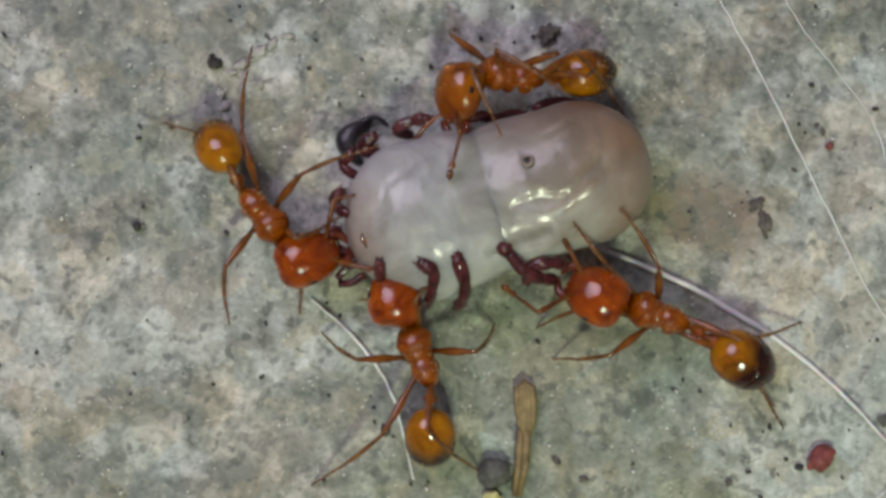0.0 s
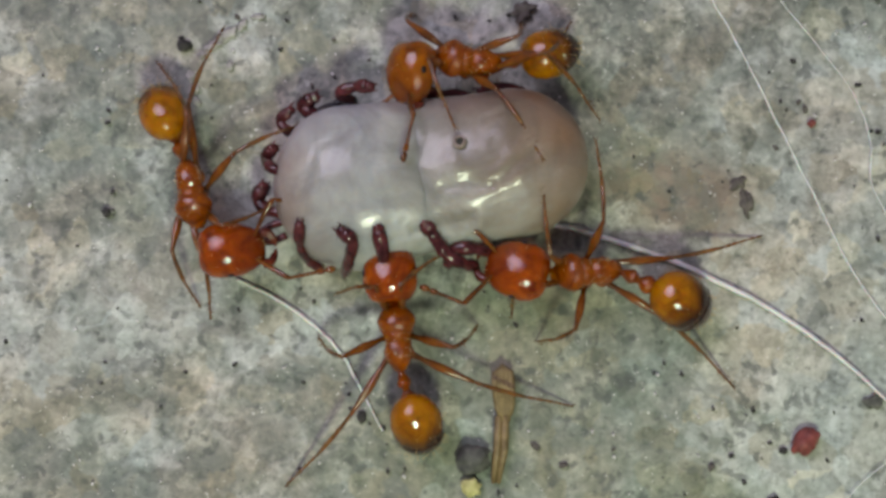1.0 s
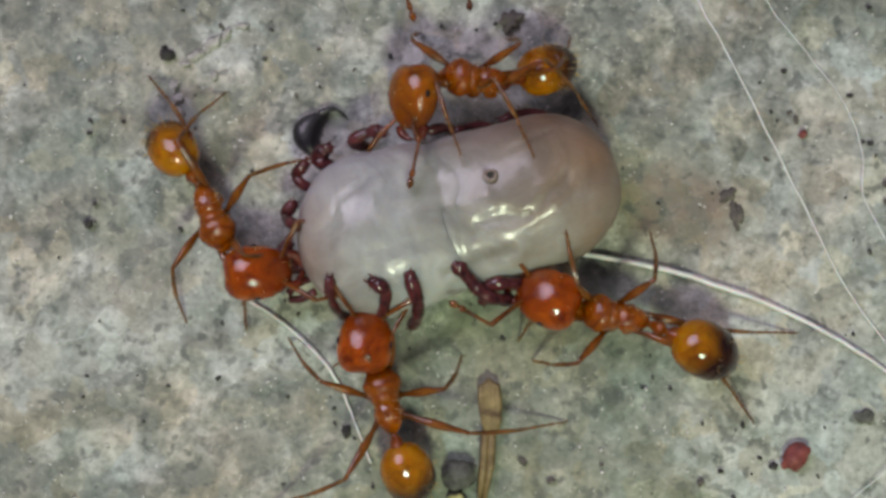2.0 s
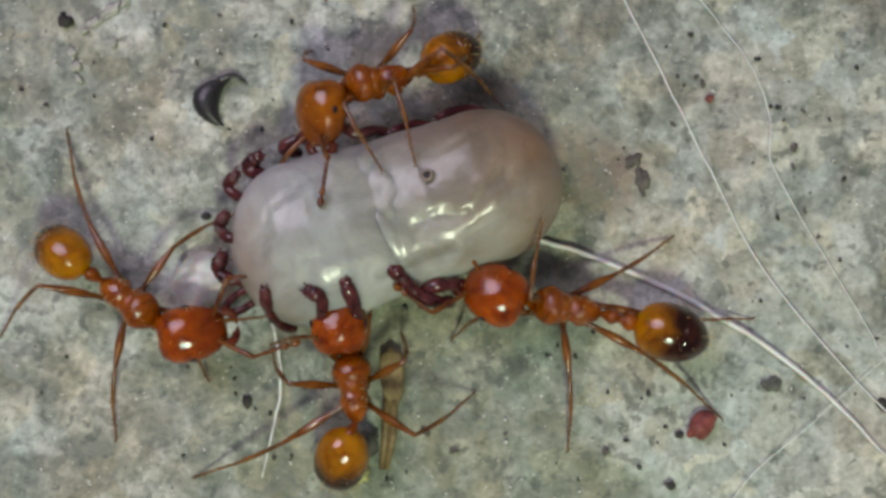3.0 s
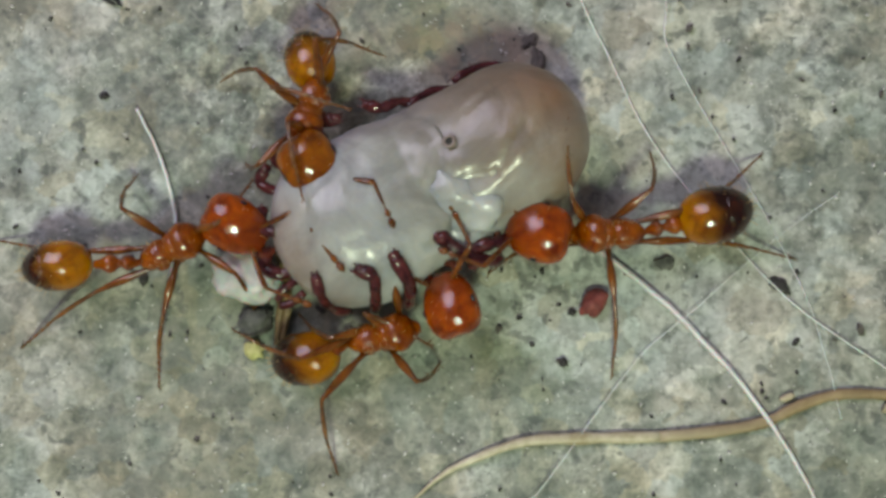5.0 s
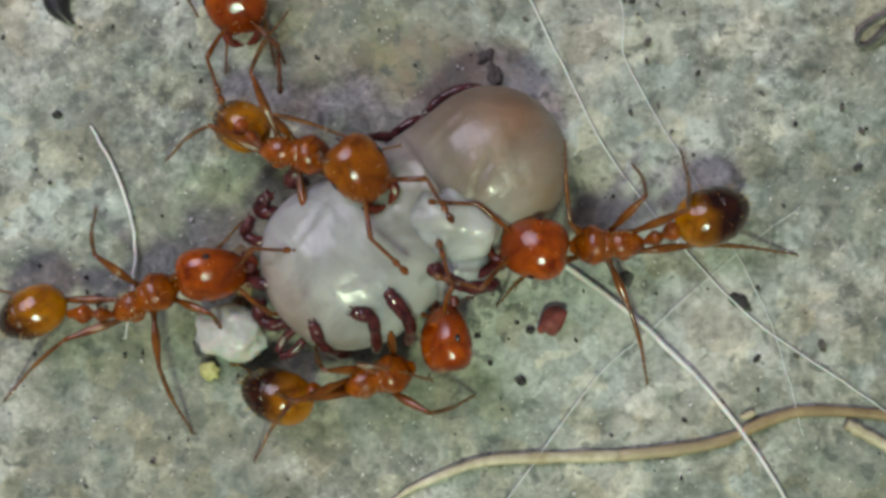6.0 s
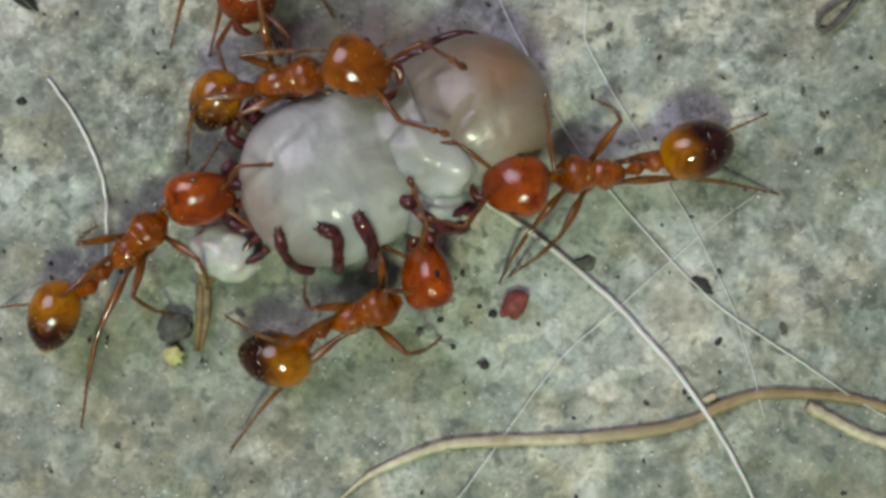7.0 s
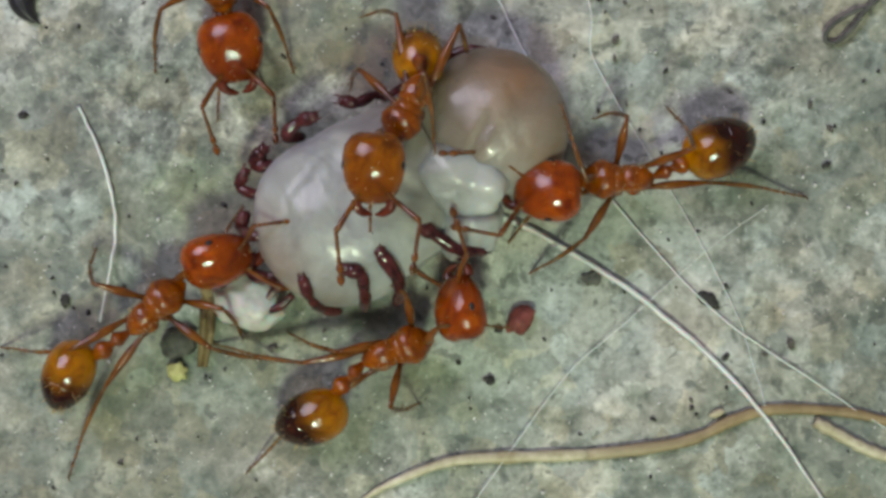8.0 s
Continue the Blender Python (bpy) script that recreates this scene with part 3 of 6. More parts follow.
def tick_leg(parent, points, label="", fat=0.10):
    """A short stout leg: one smooth limb, slightly pinched at its joints, with a clubbed end and claws."""
    n = 6
    pts = spline(points, n)
    bm = bmesh.new()
    last = len(pts) - 1
    girth = []
    for i, p in enumerate(pts):
        swell = 0.80 + 0.24 * math.sin(math.pi * (i % n) / n) ** 0.7 + 0.22 * max(0.0, 1 - (last - i) / (1.3 * n))
        girth.append(fat * swell * (1 + 0.14 * noise.noise(p * 5)))
    girth[-1] *= 0.8
    tube(bm, pts, girth, 12)
    egg(bm, pts[-1], (fat * 1.0, fat * 0.95, fat * 0.85), 8, 12, lump=0.3, seed=pts[-1].x)
    way = (pts[-1] - pts[-2]).normalized()
    for s in (-1, 1):
        side = Vector((-way.y, way.x, 0)) * s * 0.045
        tube(bm, [pts[-1] + side, pts[-1] + way * 0.12 + side * 1.5, pts[-1] + way * 0.17 + side * 1.2 - Vector((0, 0, 0.05))], [0.022, 0.015, 0.005], 5)
    rng = random.Random(round(pts[0].x * 100))

    def spot(r):
        i = r.randrange(len(pts) - 1)
        w = Vector((r.uniform(-1, 1), r.uniform(-1, 1), r.uniform(0, 1))).normalized()
        return pts[i].lerp(pts[i + 1], r.random()) + w * fat * 0.8, w

    bristles(bm, rng, 14, spot, 0.11, 0.008)
    return part("leg", bm, TICK_LEG, parent, label)


TICK_LEGS = (
    ((1.74, -1.62, 0.02), (1.56, -1.58, 0.24), (1.29, -1.40, 0.42), (1.10, -1.02, 0.52), (1.00, -0.85, 0.60)),
    ((2.02, -1.42, 0.02), (1.78, -1.36, 0.26), (1.46, -1.31, 0.30), (1.30, -1.50, 0.12)),
    ((0.02, -1.60, -0.38), (0.16, -1.50, 0.10), (0.25, -1.28, 0.50), (0.24, -0.84, 0.76)),
    ((-0.46, -1.42, -0.10), (-0.30, -1.22, 0.45), (-0.20, -0.98, 0.72), (-0.34, -0.80, 0.80)),
    ((-0.86, -1.23, -0.42), (-1.04, -1.09, -0.12), (-1.09, -0.85, 0.32), (-1.02, -0.58, 0.62)),
    ((-1.05, -0.19, -0.20), (-1.53, -0.19, -0.22), (-1.75, 0.05, -0.22), (-1.62, 0.24, -0.12)),
    ((-0.95, 0.40, -0.10), (-1.32, 0.43, 0.31), (-1.51, 0.72, -0.12), (-1.36, 0.85, -0.02)),
    ((-0.65, 0.93, -0.20), (-1.01, 1.07, -0.12), (-1.18, 1.32, -0.12), (-0.99, 1.45, -0.02)),
    ((-0.25, 1.15, -0.20), (-0.54, 1.32, -0.12), (-0.78, 1.52, -0.12), (-0.55, 1.62, -0.02)),
    ((0.11, 1.51, -0.32), (-0.11, 1.63, -0.02), (0.19, 1.68, 0.08), (0.41, 1.62, 0.18)),
    ((1.7, 1.3, -0.32), (1.45, 1.44, -0.02), (1.16, 1.45, 0.08), (0.97, 1.61, 0.08)),
)
REAR_LEGS = (
    ((-0.20, 1.05, -0.35), (-0.52, 1.31, -0.25), (-0.86, 1.37, -0.15), (-1.12, 1.31, -0.02)),
    ((0.62, 1.05, -0.40), (0.36, 1.29, -0.30), (0.02, 1.37, -0.22), (-0.26, 1.33, -0.12)),
)


def build_tick():
    tick = thing("tick", "engorged pearly grey tick with dark red folded legs, dragged by ants", "tick")
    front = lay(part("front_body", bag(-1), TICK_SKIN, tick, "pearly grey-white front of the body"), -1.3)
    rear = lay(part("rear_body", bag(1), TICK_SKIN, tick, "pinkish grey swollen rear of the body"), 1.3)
    bm = bmesh.new()
    ring = [(0.085 * (1 + 0.12 * math.sin(3 * a)) * math.cos(a), 0.085 * math.sin(a), 0.0) for a in (2 * math.pi * k / 24 for k in range(25))]
    tube(bm, ring, 0.028, 8)
    pore = part("pore", bm, PORE, rear, "small brown pore with a raised rim")
    pore.matrix_basis = at(-0.78, 0.34, 0.985, -16, 0, 0)
    bm = bmesh.new()
    egg(bm, (-0.78, 0.34, 0.975), (0.075, 0.07, 0.03), 8, 14, lump=0.4, seed=2.0)
    part("pore_floor", bm, SOIL, rear, "dark pit of the pore")
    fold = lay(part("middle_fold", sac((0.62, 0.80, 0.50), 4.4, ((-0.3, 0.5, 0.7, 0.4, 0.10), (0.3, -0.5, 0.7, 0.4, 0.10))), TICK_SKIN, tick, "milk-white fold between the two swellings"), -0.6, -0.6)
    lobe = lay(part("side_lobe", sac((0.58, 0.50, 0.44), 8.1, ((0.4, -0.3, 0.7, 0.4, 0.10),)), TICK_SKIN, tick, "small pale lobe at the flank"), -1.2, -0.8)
    for k, points in enumerate(TICK_LEGS):
        tick_leg(front, points, fat=0.115 if k < 2 else (0.105, 0.092, 0.112)[k % 3])
    for points in REAR_LEGS:
        tick_leg(rear, points, fat=0.082)
    for k in (-1, 1):
        bm = bmesh.new()
        tube(bm, spline([(-1.35, 0.12 * k - 0.5, -0.2), (-1.62, 0.13 * k - 0.55, -0.25), (-1.82, 0.05 * k - 0.58, -0.3)], 4), 0.07, 8)
        part("palp", bm, TICK_LEG, front)
    return tick, front, rear, fold, lobe


tick, tick_front, tick_rear, tick_fold, tick_lobe = build_tick()

# ---- the ants ----
HIPS = {"front": (0.34, 0.15, 0.72), "middle": (0.04, 0.16, 0.68), "hind": (-0.26, 0.15, 0.70)}
REACH = {"front": (0.88, 1.22), "middle": (0.98, 1.38), "hind": (1.22, 1.85)}
LEAN = {"front": 25, "middle": -22, "hind": -30}
REST = {"front": (1.05, 0.95), "middle": (0.0, 1.45), "hind": (-1.45, 1.35)}


def head_mesh(length, width):
    l, w = length / 2, width / 2
    bm = bmesh.new()
    loft(bm, [(-l * 1.00, w * 0.30, 0.13, 0, 0), (-l * 0.96, w * 0.50, 0.22, 0, 0.01), (-l * 0.84, w * 0.75, 0.32, 0, 0.02), (-l * 0.60, w * 0.93, 0.40, 0, 0.03),
              (-l * 0.30, w * 1.00, 0.43, 0, 0.03), (l * 0.05, w * 0.99, 0.42, 0, 0.02), (l * 0.35, w * 0.92, 0.37, 0, 0.0), (l * 0.60, w * 0.79, 0.30, 0, -0.03),
              (l * 0.78, w * 0.63, 0.23, 0, -0.05), (l * 0.90, w * 0.46, 0.16, 0, -0.07), (l * 0.96, w * 0.30, 0.09, 0, -0.08)], 32, 2.05)
    for v in bm.verts:
        v.co.z *= 0.87
    for v in bm.verts:  # the notch at the back and the furrow of the brow
        if v.co.x < -l * 0.7:
            v.co.x += 0.045 * math.exp(-((v.co.y / 0.15) ** 2)) * (-v.co.x / l - 0.7) / 0.3
        if v.co.z > 0:
            v.co.z -= 0.025 * math.exp(-((v.co.y / 0.05) ** 2)) * max(0.0, v.co.x / l + 0.1)
    return bm


def mandible_mesh(l, side):
    bm = bmesh.new()
    tube(bm, spline([(l * 0.86, 0.26 * side, -0.08), (l * 1.04, 0.25 * side, -0.10), (l * 1.20, 0.15 * side, -0.13), (l * 1.24, 0.02 * side, -0.15)], 5),
         [0.085 + 0.02 * math.sin(i / 15 * math.pi) - 0.0045 * i for i in range(16)], 10)
    for k in range(3):
        x = l * (1.08 + 0.06 * k)
        tube(bm, [(x, (0.20 - 0.03 * k) * side, -0.12), (x + 0.01, (0.10 - 0.03 * k) * side, -0.13)], [0.035, 0.008], 6)
    return bm


def antenna_mesh(l, side, spread, lift):
    """Scape out to an elbow, then a beaded whip that ends in a two-jointed club."""
    a = math.radians(spread)
    base = Vector((l * 0.66, 0.17 * side, 0.10))
    elbow = base + Vector((0.70 * math.cos(a), 0.70 * math.sin(a) * side, 0.22 + lift))
    tip = elbow + Vector((0.78 * math.cos(a * 0.25), -0.10 * side, 0.02 - lift))
    bm = bmesh.new()
    tube(bm, spline([base, base.lerp(elbow, 0.5) + Vector((0, 0, 0.05)), elbow], 5), [0.035, 0.03, 0.032, 0.036, 0.04, 0.042, 0.044, 0.046, 0.048, 0.048, 0.044], 8)
    for k in range(8):
        p, q = elbow.lerp(tip, k * 0.075), elbow.lerp(tip, k * 0.075 + 0.07)
        tube(bm, [p, p.lerp(q, 0.5), q], [0.026, 0.036, 0.028], 8)
    for f, r, e in ((0.60, 0.05, 0.2), (0.80, 0.058, 0.22)):
        p, q = elbow.lerp(tip, f), elbow.lerp(tip, f + e)
        tube(bm, [p, p.lerp(q, 0.25), p.lerp(q, 0.65), q], [0.03, r, r * 1.05, 0.018], 10)
    return bm


def plate(bm, seed):
    """Slight unevenness of a back plate."""
    for v in bm.verts:
        v.co.y *= 1.22
        v.co += (v.co - Vector((v.co.x, 0, 0.85))) * (0.08 * noise.noise(v.co * 6 + Vector((seed, 0, 0))) + 0.05 * noise.noise(v.co * 17 + Vector((0, seed, 0))))
    return bm


def pronotum_mesh():
    bm = bmesh.new()
    loft(bm, [(0.64, 0.06, 0.06, 0, 0.80), (0.60, 0.085, 0.09, 0, 0.81), (0.54, 0.13, 0.13, 0, 0.83), (0.46, 0.20, 0.19, 0, 0.865), (0.37, 0.245, 0.235, 0, 0.895), (0.27, 0.255, 0.26, 0, 0.915), (0.17, 0.24, 0.255, 0, 0.92),
              (0.09, 0.215, 0.24, 0, 0.91), (0.06, 0.17, 0.19, 0, 0.89)], 24, 2.2)
    return plate(bm, 1.0)


def mesonotum_mesh():
    bm = bmesh.new()
    loft(bm, [(0.13, 0.17, 0.18, 0, 0.88), (0.10, 0.20, 0.222, 0, 0.895), (0.03, 0.195, 0.218, 0, 0.89), (-0.05, 0.18, 0.195, 0, 0.87), (-0.10, 0.15, 0.16, 0, 0.85)], 22, 2.1)
    return plate(bm, 2.0)


def propodeum_mesh():
    bm = bmesh.new()
    loft(bm, [(-0.04, 0.13, 0.15, 0, 0.85), (-0.075, 0.172, 0.182, 0, 0.858), (-0.18, 0.182, 0.195, 0, 0.865), (-0.30, 0.178, 0.195, 0, 0.86), (-0.40, 0.16, 0.175, 0, 0.84),
              (-0.49, 0.12, 0.13, 0, 0.80), (-0.55, 0.08, 0.085, 0, 0.77), (-0.58, 0.05, 0.05, 0, 0.76)], 24, 2.3)
    return plate(bm, 3.0)


def waist_mesh():
    """Two knots on a thin stalk; starts at the joint and runs back along -x."""
    bm = bmesh.new()
    loft(bm, [(0.04, 0.05, 0.05, 0, 0.0), (-0.08, 0.055, 0.06, 0, 0.0), (-0.16, 0.10, 0.13, 0, 0.05), (-0.23, 0.135, 0.20, 0, 0.08), (-0.30, 0.11, 0.15, 0, 0.06), (-0.36, 0.06, 0.07, 0, 0.0),
              (-0.40, 0.07, 0.07, 0, 0.0), (-0.47, 0.14, 0.14, 0, 0.02), (-0.55, 0.165, 0.165, 0, 0.03), (-0.63, 0.13, 0.13, 0, 0.01), (-0.70, 0.09, 0.09, 0, 0.0), (-0.80, 0.07, 0.07, 0, 0.0)], 18)
    return bm


def gaster_front_mesh(length, width):
    l, w = length, width / 2
    bm = bmesh.new()
    loft(bm, [(0.50 * l, 0.10, 0.10, 0, 0), (0.475 * l, 0.40 * w, 0.34 * w, 0, 0), (0.42 * l, 0.66 * w, 0.58 * w, 0, 0.01), (0.32 * l, 0.86 * w, 0.78 * w, 0, 0.02), (0.18 * l, 0.98 * w, 0.90 * w, 0, 0.02),
              (0.02 * l, 1.00 * w, 0.93 * w, 0, 0.02), (-0.10 * l, 0.965 * w, 0.90 * w, 0, 0.01), (-0.13 * l, 0.93 * w, 0.86 * w, 0, 0.01)], 32)
    return bm


def gaster_back_mesh(length, width):
    l, w = length, width / 2
    bm = bmesh.new()
    loft(bm, [(-0.10 * l, 0.90 * w, 0.84 * w, 0, 0.01), (-0.115 * l, 0.958 * w, 0.888 * w, 0, 0.01), (-0.16 * l, 0.925 * w, 0.86 * w, 0, 0.005), (-0.22 * l, 0.86 * w, 0.80 * w, 0, 0.0), (-0.28 * l, 0.775 * w, 0.715 * w, 0, -0.005),
              (-0.34 * l, 0.67 * w, 0.615 * w, 0, -0.02), (-0.40 * l, 0.53 * w, 0.49 * w, 0, -0.03), (-0.45 * l, 0.37 * w, 0.335 * w, 0, -0.05),
              (-0.485 * l, 0.21 * w, 0.19 * w, 0, -0.06), (-0.505 * l, 0.05 * w, 0.05 * w, 0, -0.07)], 32)
    return bm


def upper_leg_mesh(length):
    """Hip joint and thigh along +x."""
    bm = bmesh.new()
    n = 10
    tube(bm, [(length * i / n, 0, 0.02 * math.sin(i / n * math.pi)) for i in range(n + 1)], [0.055, 0.062, 0.046, 0.052, 0.068, 0.076, 0.075, 0.066, 0.053, 0.042, 0.037], 10)
    return bm


def lower_leg_mesh(length, rng):
    """Shin, then the thin jointed foot, which bends down and ends in claws; the foot's end lies on +x."""
    bm = bmesh.new()
    s = length * 0.52
    tube(bm, [(0, 0, 0), (s * 0.08, 0, 0.01), (s * 0.4, 0, 0.05), (s * 0.75, 0, 0.07), (s, 0, 0.07)], [0.031, 0.035, 0.042, 0.040, 0.029], 8)
    for k in range(5):
        a, b = s + (length - s) * k / 5, s + (length - s) * (k + 1) / 5
        za, zb = 0.07 * (1 - k / 5) ** 1.5, 0.07 * (1 - (k + 1) / 5) ** 1.5
        r = 0.026 - 0.002 * k
        tube(bm, [(a, 0, za), (a * 0.3 + b * 0.7, 0, za * 0.3 + zb * 0.7), (b, 0, zb)], [r * 0.8, r * 1.15, r * 0.75], 7)
    for side in (-1, 1):
        tube(bm, [(length, 0, 0), (length + 0.05, 0.03 * side, -0.01), (length + 0.08, 0.035 * side, -0.03)], [0.012, 0.009, 0.003], 4)

    def spot(r):
        a = r.uniform(0, 2 * math.pi)
        w = Vector((0.5, math.cos(a), math.sin(a))).normalized()
        return Vector((r.uniform(0.1, 0.95) * length, 0, 0.05)) + w * 0.02, w

    bristles(bm, rng, 26, spot, 0.075, 0.007)
    return bm


def build_ant(label, seed, head=(1.12, 1.0), gaster=(1.22, 0.98), spread=(48, 48), edge=-0.2, shell_of_head=HEAD):
    """One worker ant that faces +x, with its base on the ground under the thorax."""
    rng = random.Random(seed)
    ant = thing("ant", label, "ant", "ants round the tick")
    part("pronotum", pronotum_mesh(), BODY, ant)
    part("mesonotum", mesonotum_mesh(), BODY, ant)
    part("propodeum", propodeum_mesh(), BODY, ant)
    for side in (-1, 1):
        for x, y, z in HIPS.values():
            bm = bmesh.new()
            egg(bm, (x, y * side * 1.0, z - 0.03), (0.135, 0.115, 0.15), 8, 12, lump=0.15, seed=x)
            part("coxa", bm, BODY, ant)
    shell = gaster_shell("gaster_shell", edge)
    skull = part("head", head_mesh(*head), shell_of_head, ant, "glossy orange-red head")
    l, w = head[0] / 2, head[1] / 2
    for side, turn in ((-1, spread[0]), (1, spread[1])):
        part("mandible", mandible_mesh(l, side), JAW, skull, "dark toothed mandible")
        part("antenna", antenna_mesh(l, side, turn, rng.uniform(-0.05, 0.15)), LIMB, skull, "brown elbowed antenna")
        bm = bmesh.new()
        egg(bm, (-0.02, w * 0.93 * side, 0.14), (0.065, 0.035, 0.05), 8, 12)
        part("eye", bm, EYE, skull, "small black eye")
    stalk = part("waist", waist_mesh(), BODY, ant)
    belly = part("gaster", gaster_front_mesh(*gaster), shell, ant, "shiny amber gaster")
    part("gaster_tip", gaster_back_mesh(*gaster), shell, belly, "dark brown gaster tip")

    def on_belly(r):
        a, b = r.uniform(-0.2, 1.0) * math.pi / 2, r.uniform(0, 2 * math.pi)
        d = Vector((-math.sin(a), math.cos(a) * math.cos(b), math.cos(a) * math.sin(b)))
        return Vector((d.x * gaster[0] * 0.47, d.y * gaster[1] * 0.48, d.z * gaster[1] * 0.44)), d

    bm = bmesh.new()
    bristles(bm, rng, 70, on_belly, 0.12)
    part("setae", bm, SETA, belly, "fine golden hairs")

    def on_head(r):
        a, b = r.uniform(0, math.pi), r.uniform(0, 2 * math.pi)
        d = Vector((math.cos(a), math.sin(a) * math.cos(b), abs(math.sin(a) * math.sin(b))))
        return Vector((d.x * l * 0.93, d.y * w * 0.95, d.z * 0.42)), d

    bm = bmesh.new()
    bristles(bm, rng, 30, on_head, 0.08, 0.005)
    part("setae", bm, SETA, skull, "fine golden hairs")

    def on_back(r):
        a = r.uniform(0.15, 0.85) * math.pi
        d = Vector((r.uniform(-0.4, 0.4), math.cos(a), math.sin(a))).normalized()
        return Vector((r.uniform(-0.4, 0.45), d.y * 0.22, 0.88 + d.z * 0.22)), d

    bm = bmesh.new()
    bristles(bm, rng, 36, on_back, 0.10, 0.006)
    part("setae", bm, SETA, ant, "fine golden hairs")
    legs = {}
    for pair in ("front", "middle", "hind"):
        for side, which in ((1, "left"), (-1, "right")):
            a, b = REACH[pair]
            upper = part("upper_leg", upper_leg_mesh(a), LIMB, ant)
            lower = part("lower_leg", lower_leg_mesh(b, rng), SHIN, upper)
            legs[which + "_" + pair] = (upper, lower)
    return {"ant": ant, "head": skull, "waist": stalk, "gaster": belly, "legs": legs}


ANT_BY_ROOT = build_ant("orange-red ant with dark-tipped gaster pulling at the tick's belly", 11, (1.10, 0.98), (1.26, 0.96), (30, 60), 0.30)
ANT_AT_MOUTH = build_ant("orange-red ant with plain amber gaster biting the tick's front end", 12, (1.16, 0.93), (1.20, 0.84), (35, 55), 0.04)
ANT_BY_STRAW = build_ant("orange-red ant with golden amber gaster gripping the tick's flank", 13, (1.10, 0.92), (1.26, 0.90), (55, 40), 0.2)
ANT_CLIMBING = build_ant("slim orange ant that climbs onto the tick", 14, (1.10, 0.95), (1.08, 0.84), (30, 50), 0.02, HEAD_AMBER)
ANT_ARRIVING = build_ant("orange-red ant arriving over bare stone towards the tick", 15, (1.16, 1.08), (1.22, 0.98), (35, 35), -0.2)


# ---- fibres, root and litter ----
def fibre(label, points, thick, wave=0.02, seed=1, mat=FIBRE):
    """A long thread that lies on the stone and lifts a little here and there."""
    pts = spline(points, 10)
    n = len(pts)
    for i, p in enumerate(pts):
        p.z = 0.03 + thick + 0.06 * (0.5 + 0.5 * noise.noise(Vector((i * 0.13, seed, 0)))) + p.z
        p.x += wave * noise.noise(Vector((i * 0.3, seed, 5)))
        p.y += wave * noise.noise(Vector((i * 0.3, seed, 9)))
    bm = bmesh.new()
    tube(bm, pts, [thick * (0.55 + 0.45 * math.sin(math.pi * min(1, 0.15 + i / n))) for i in range(n)], 7)
    return tagged(finish("fibre", bm, mat), label, "fibre", "loose fibres on the slab")


fibre("long straight white fibre lying on the stone", [(4.66, 6.93, 0), (4.97, 6.32, 0), (5.55, 5.2, 0), (6.11, 3.99, 0), (6.76, 2.59, 0), (7.58, 1.01, 0), (9.45, -1.24, 0), (10.91, -2.36, 0), (11.99, -3.12, 0), (13.01, -3.77, 0)], 0.018, seed=2)
fibre("thin wavy white fibre on the stone", [(5.8, 7.02, 0), (6.18, 6.3, 0), (6.85, 5.39, 0), (7.41, 4.57, 0), (7.68, 3.67, 0), (7.75, 2.78, 0), (9.08, 0.36, 0), (9.78, -1.06, 0), (10.12, -2, 0), (10.45, -3.4, 0)], 0.013, seed=3)
fibre("faint straight fibre crossing the others", [(5.05, -4.88, 0), (5.43, -4.51, 0), (6, -3.77, 0), (7.07, -2.38, 0), (7.93, -1.64, 0), (9.37, -0.43, 0), (10.53, 0.41, 0)], 0.009, seed=4)
fibre_thick = fibre("thick white fibre tangled under an ant", [(-2.88, 2.89, 0), (-1.94, 2.26, 0), (-0.83, 1.34, 0), (-0.09, 0.57, 0), (0.55, -0.19, 0), (1.18, -1.14, 0), (1.79, -2.35, 0), (2.23, -3.38, 0)], 0.05, seed=7, mat=FIBRE_GREY)
fibre_short = fibre("short curved white fibre under an ant", [(-0.38, 1.8, 0), (-0.07, 1.13, 0), (0.16, 0.36, 0), (0.22, -0.4, 0), (0.1, -1.07, 0), (-0.05, -1.82, 0)], 0.03, seed=8)


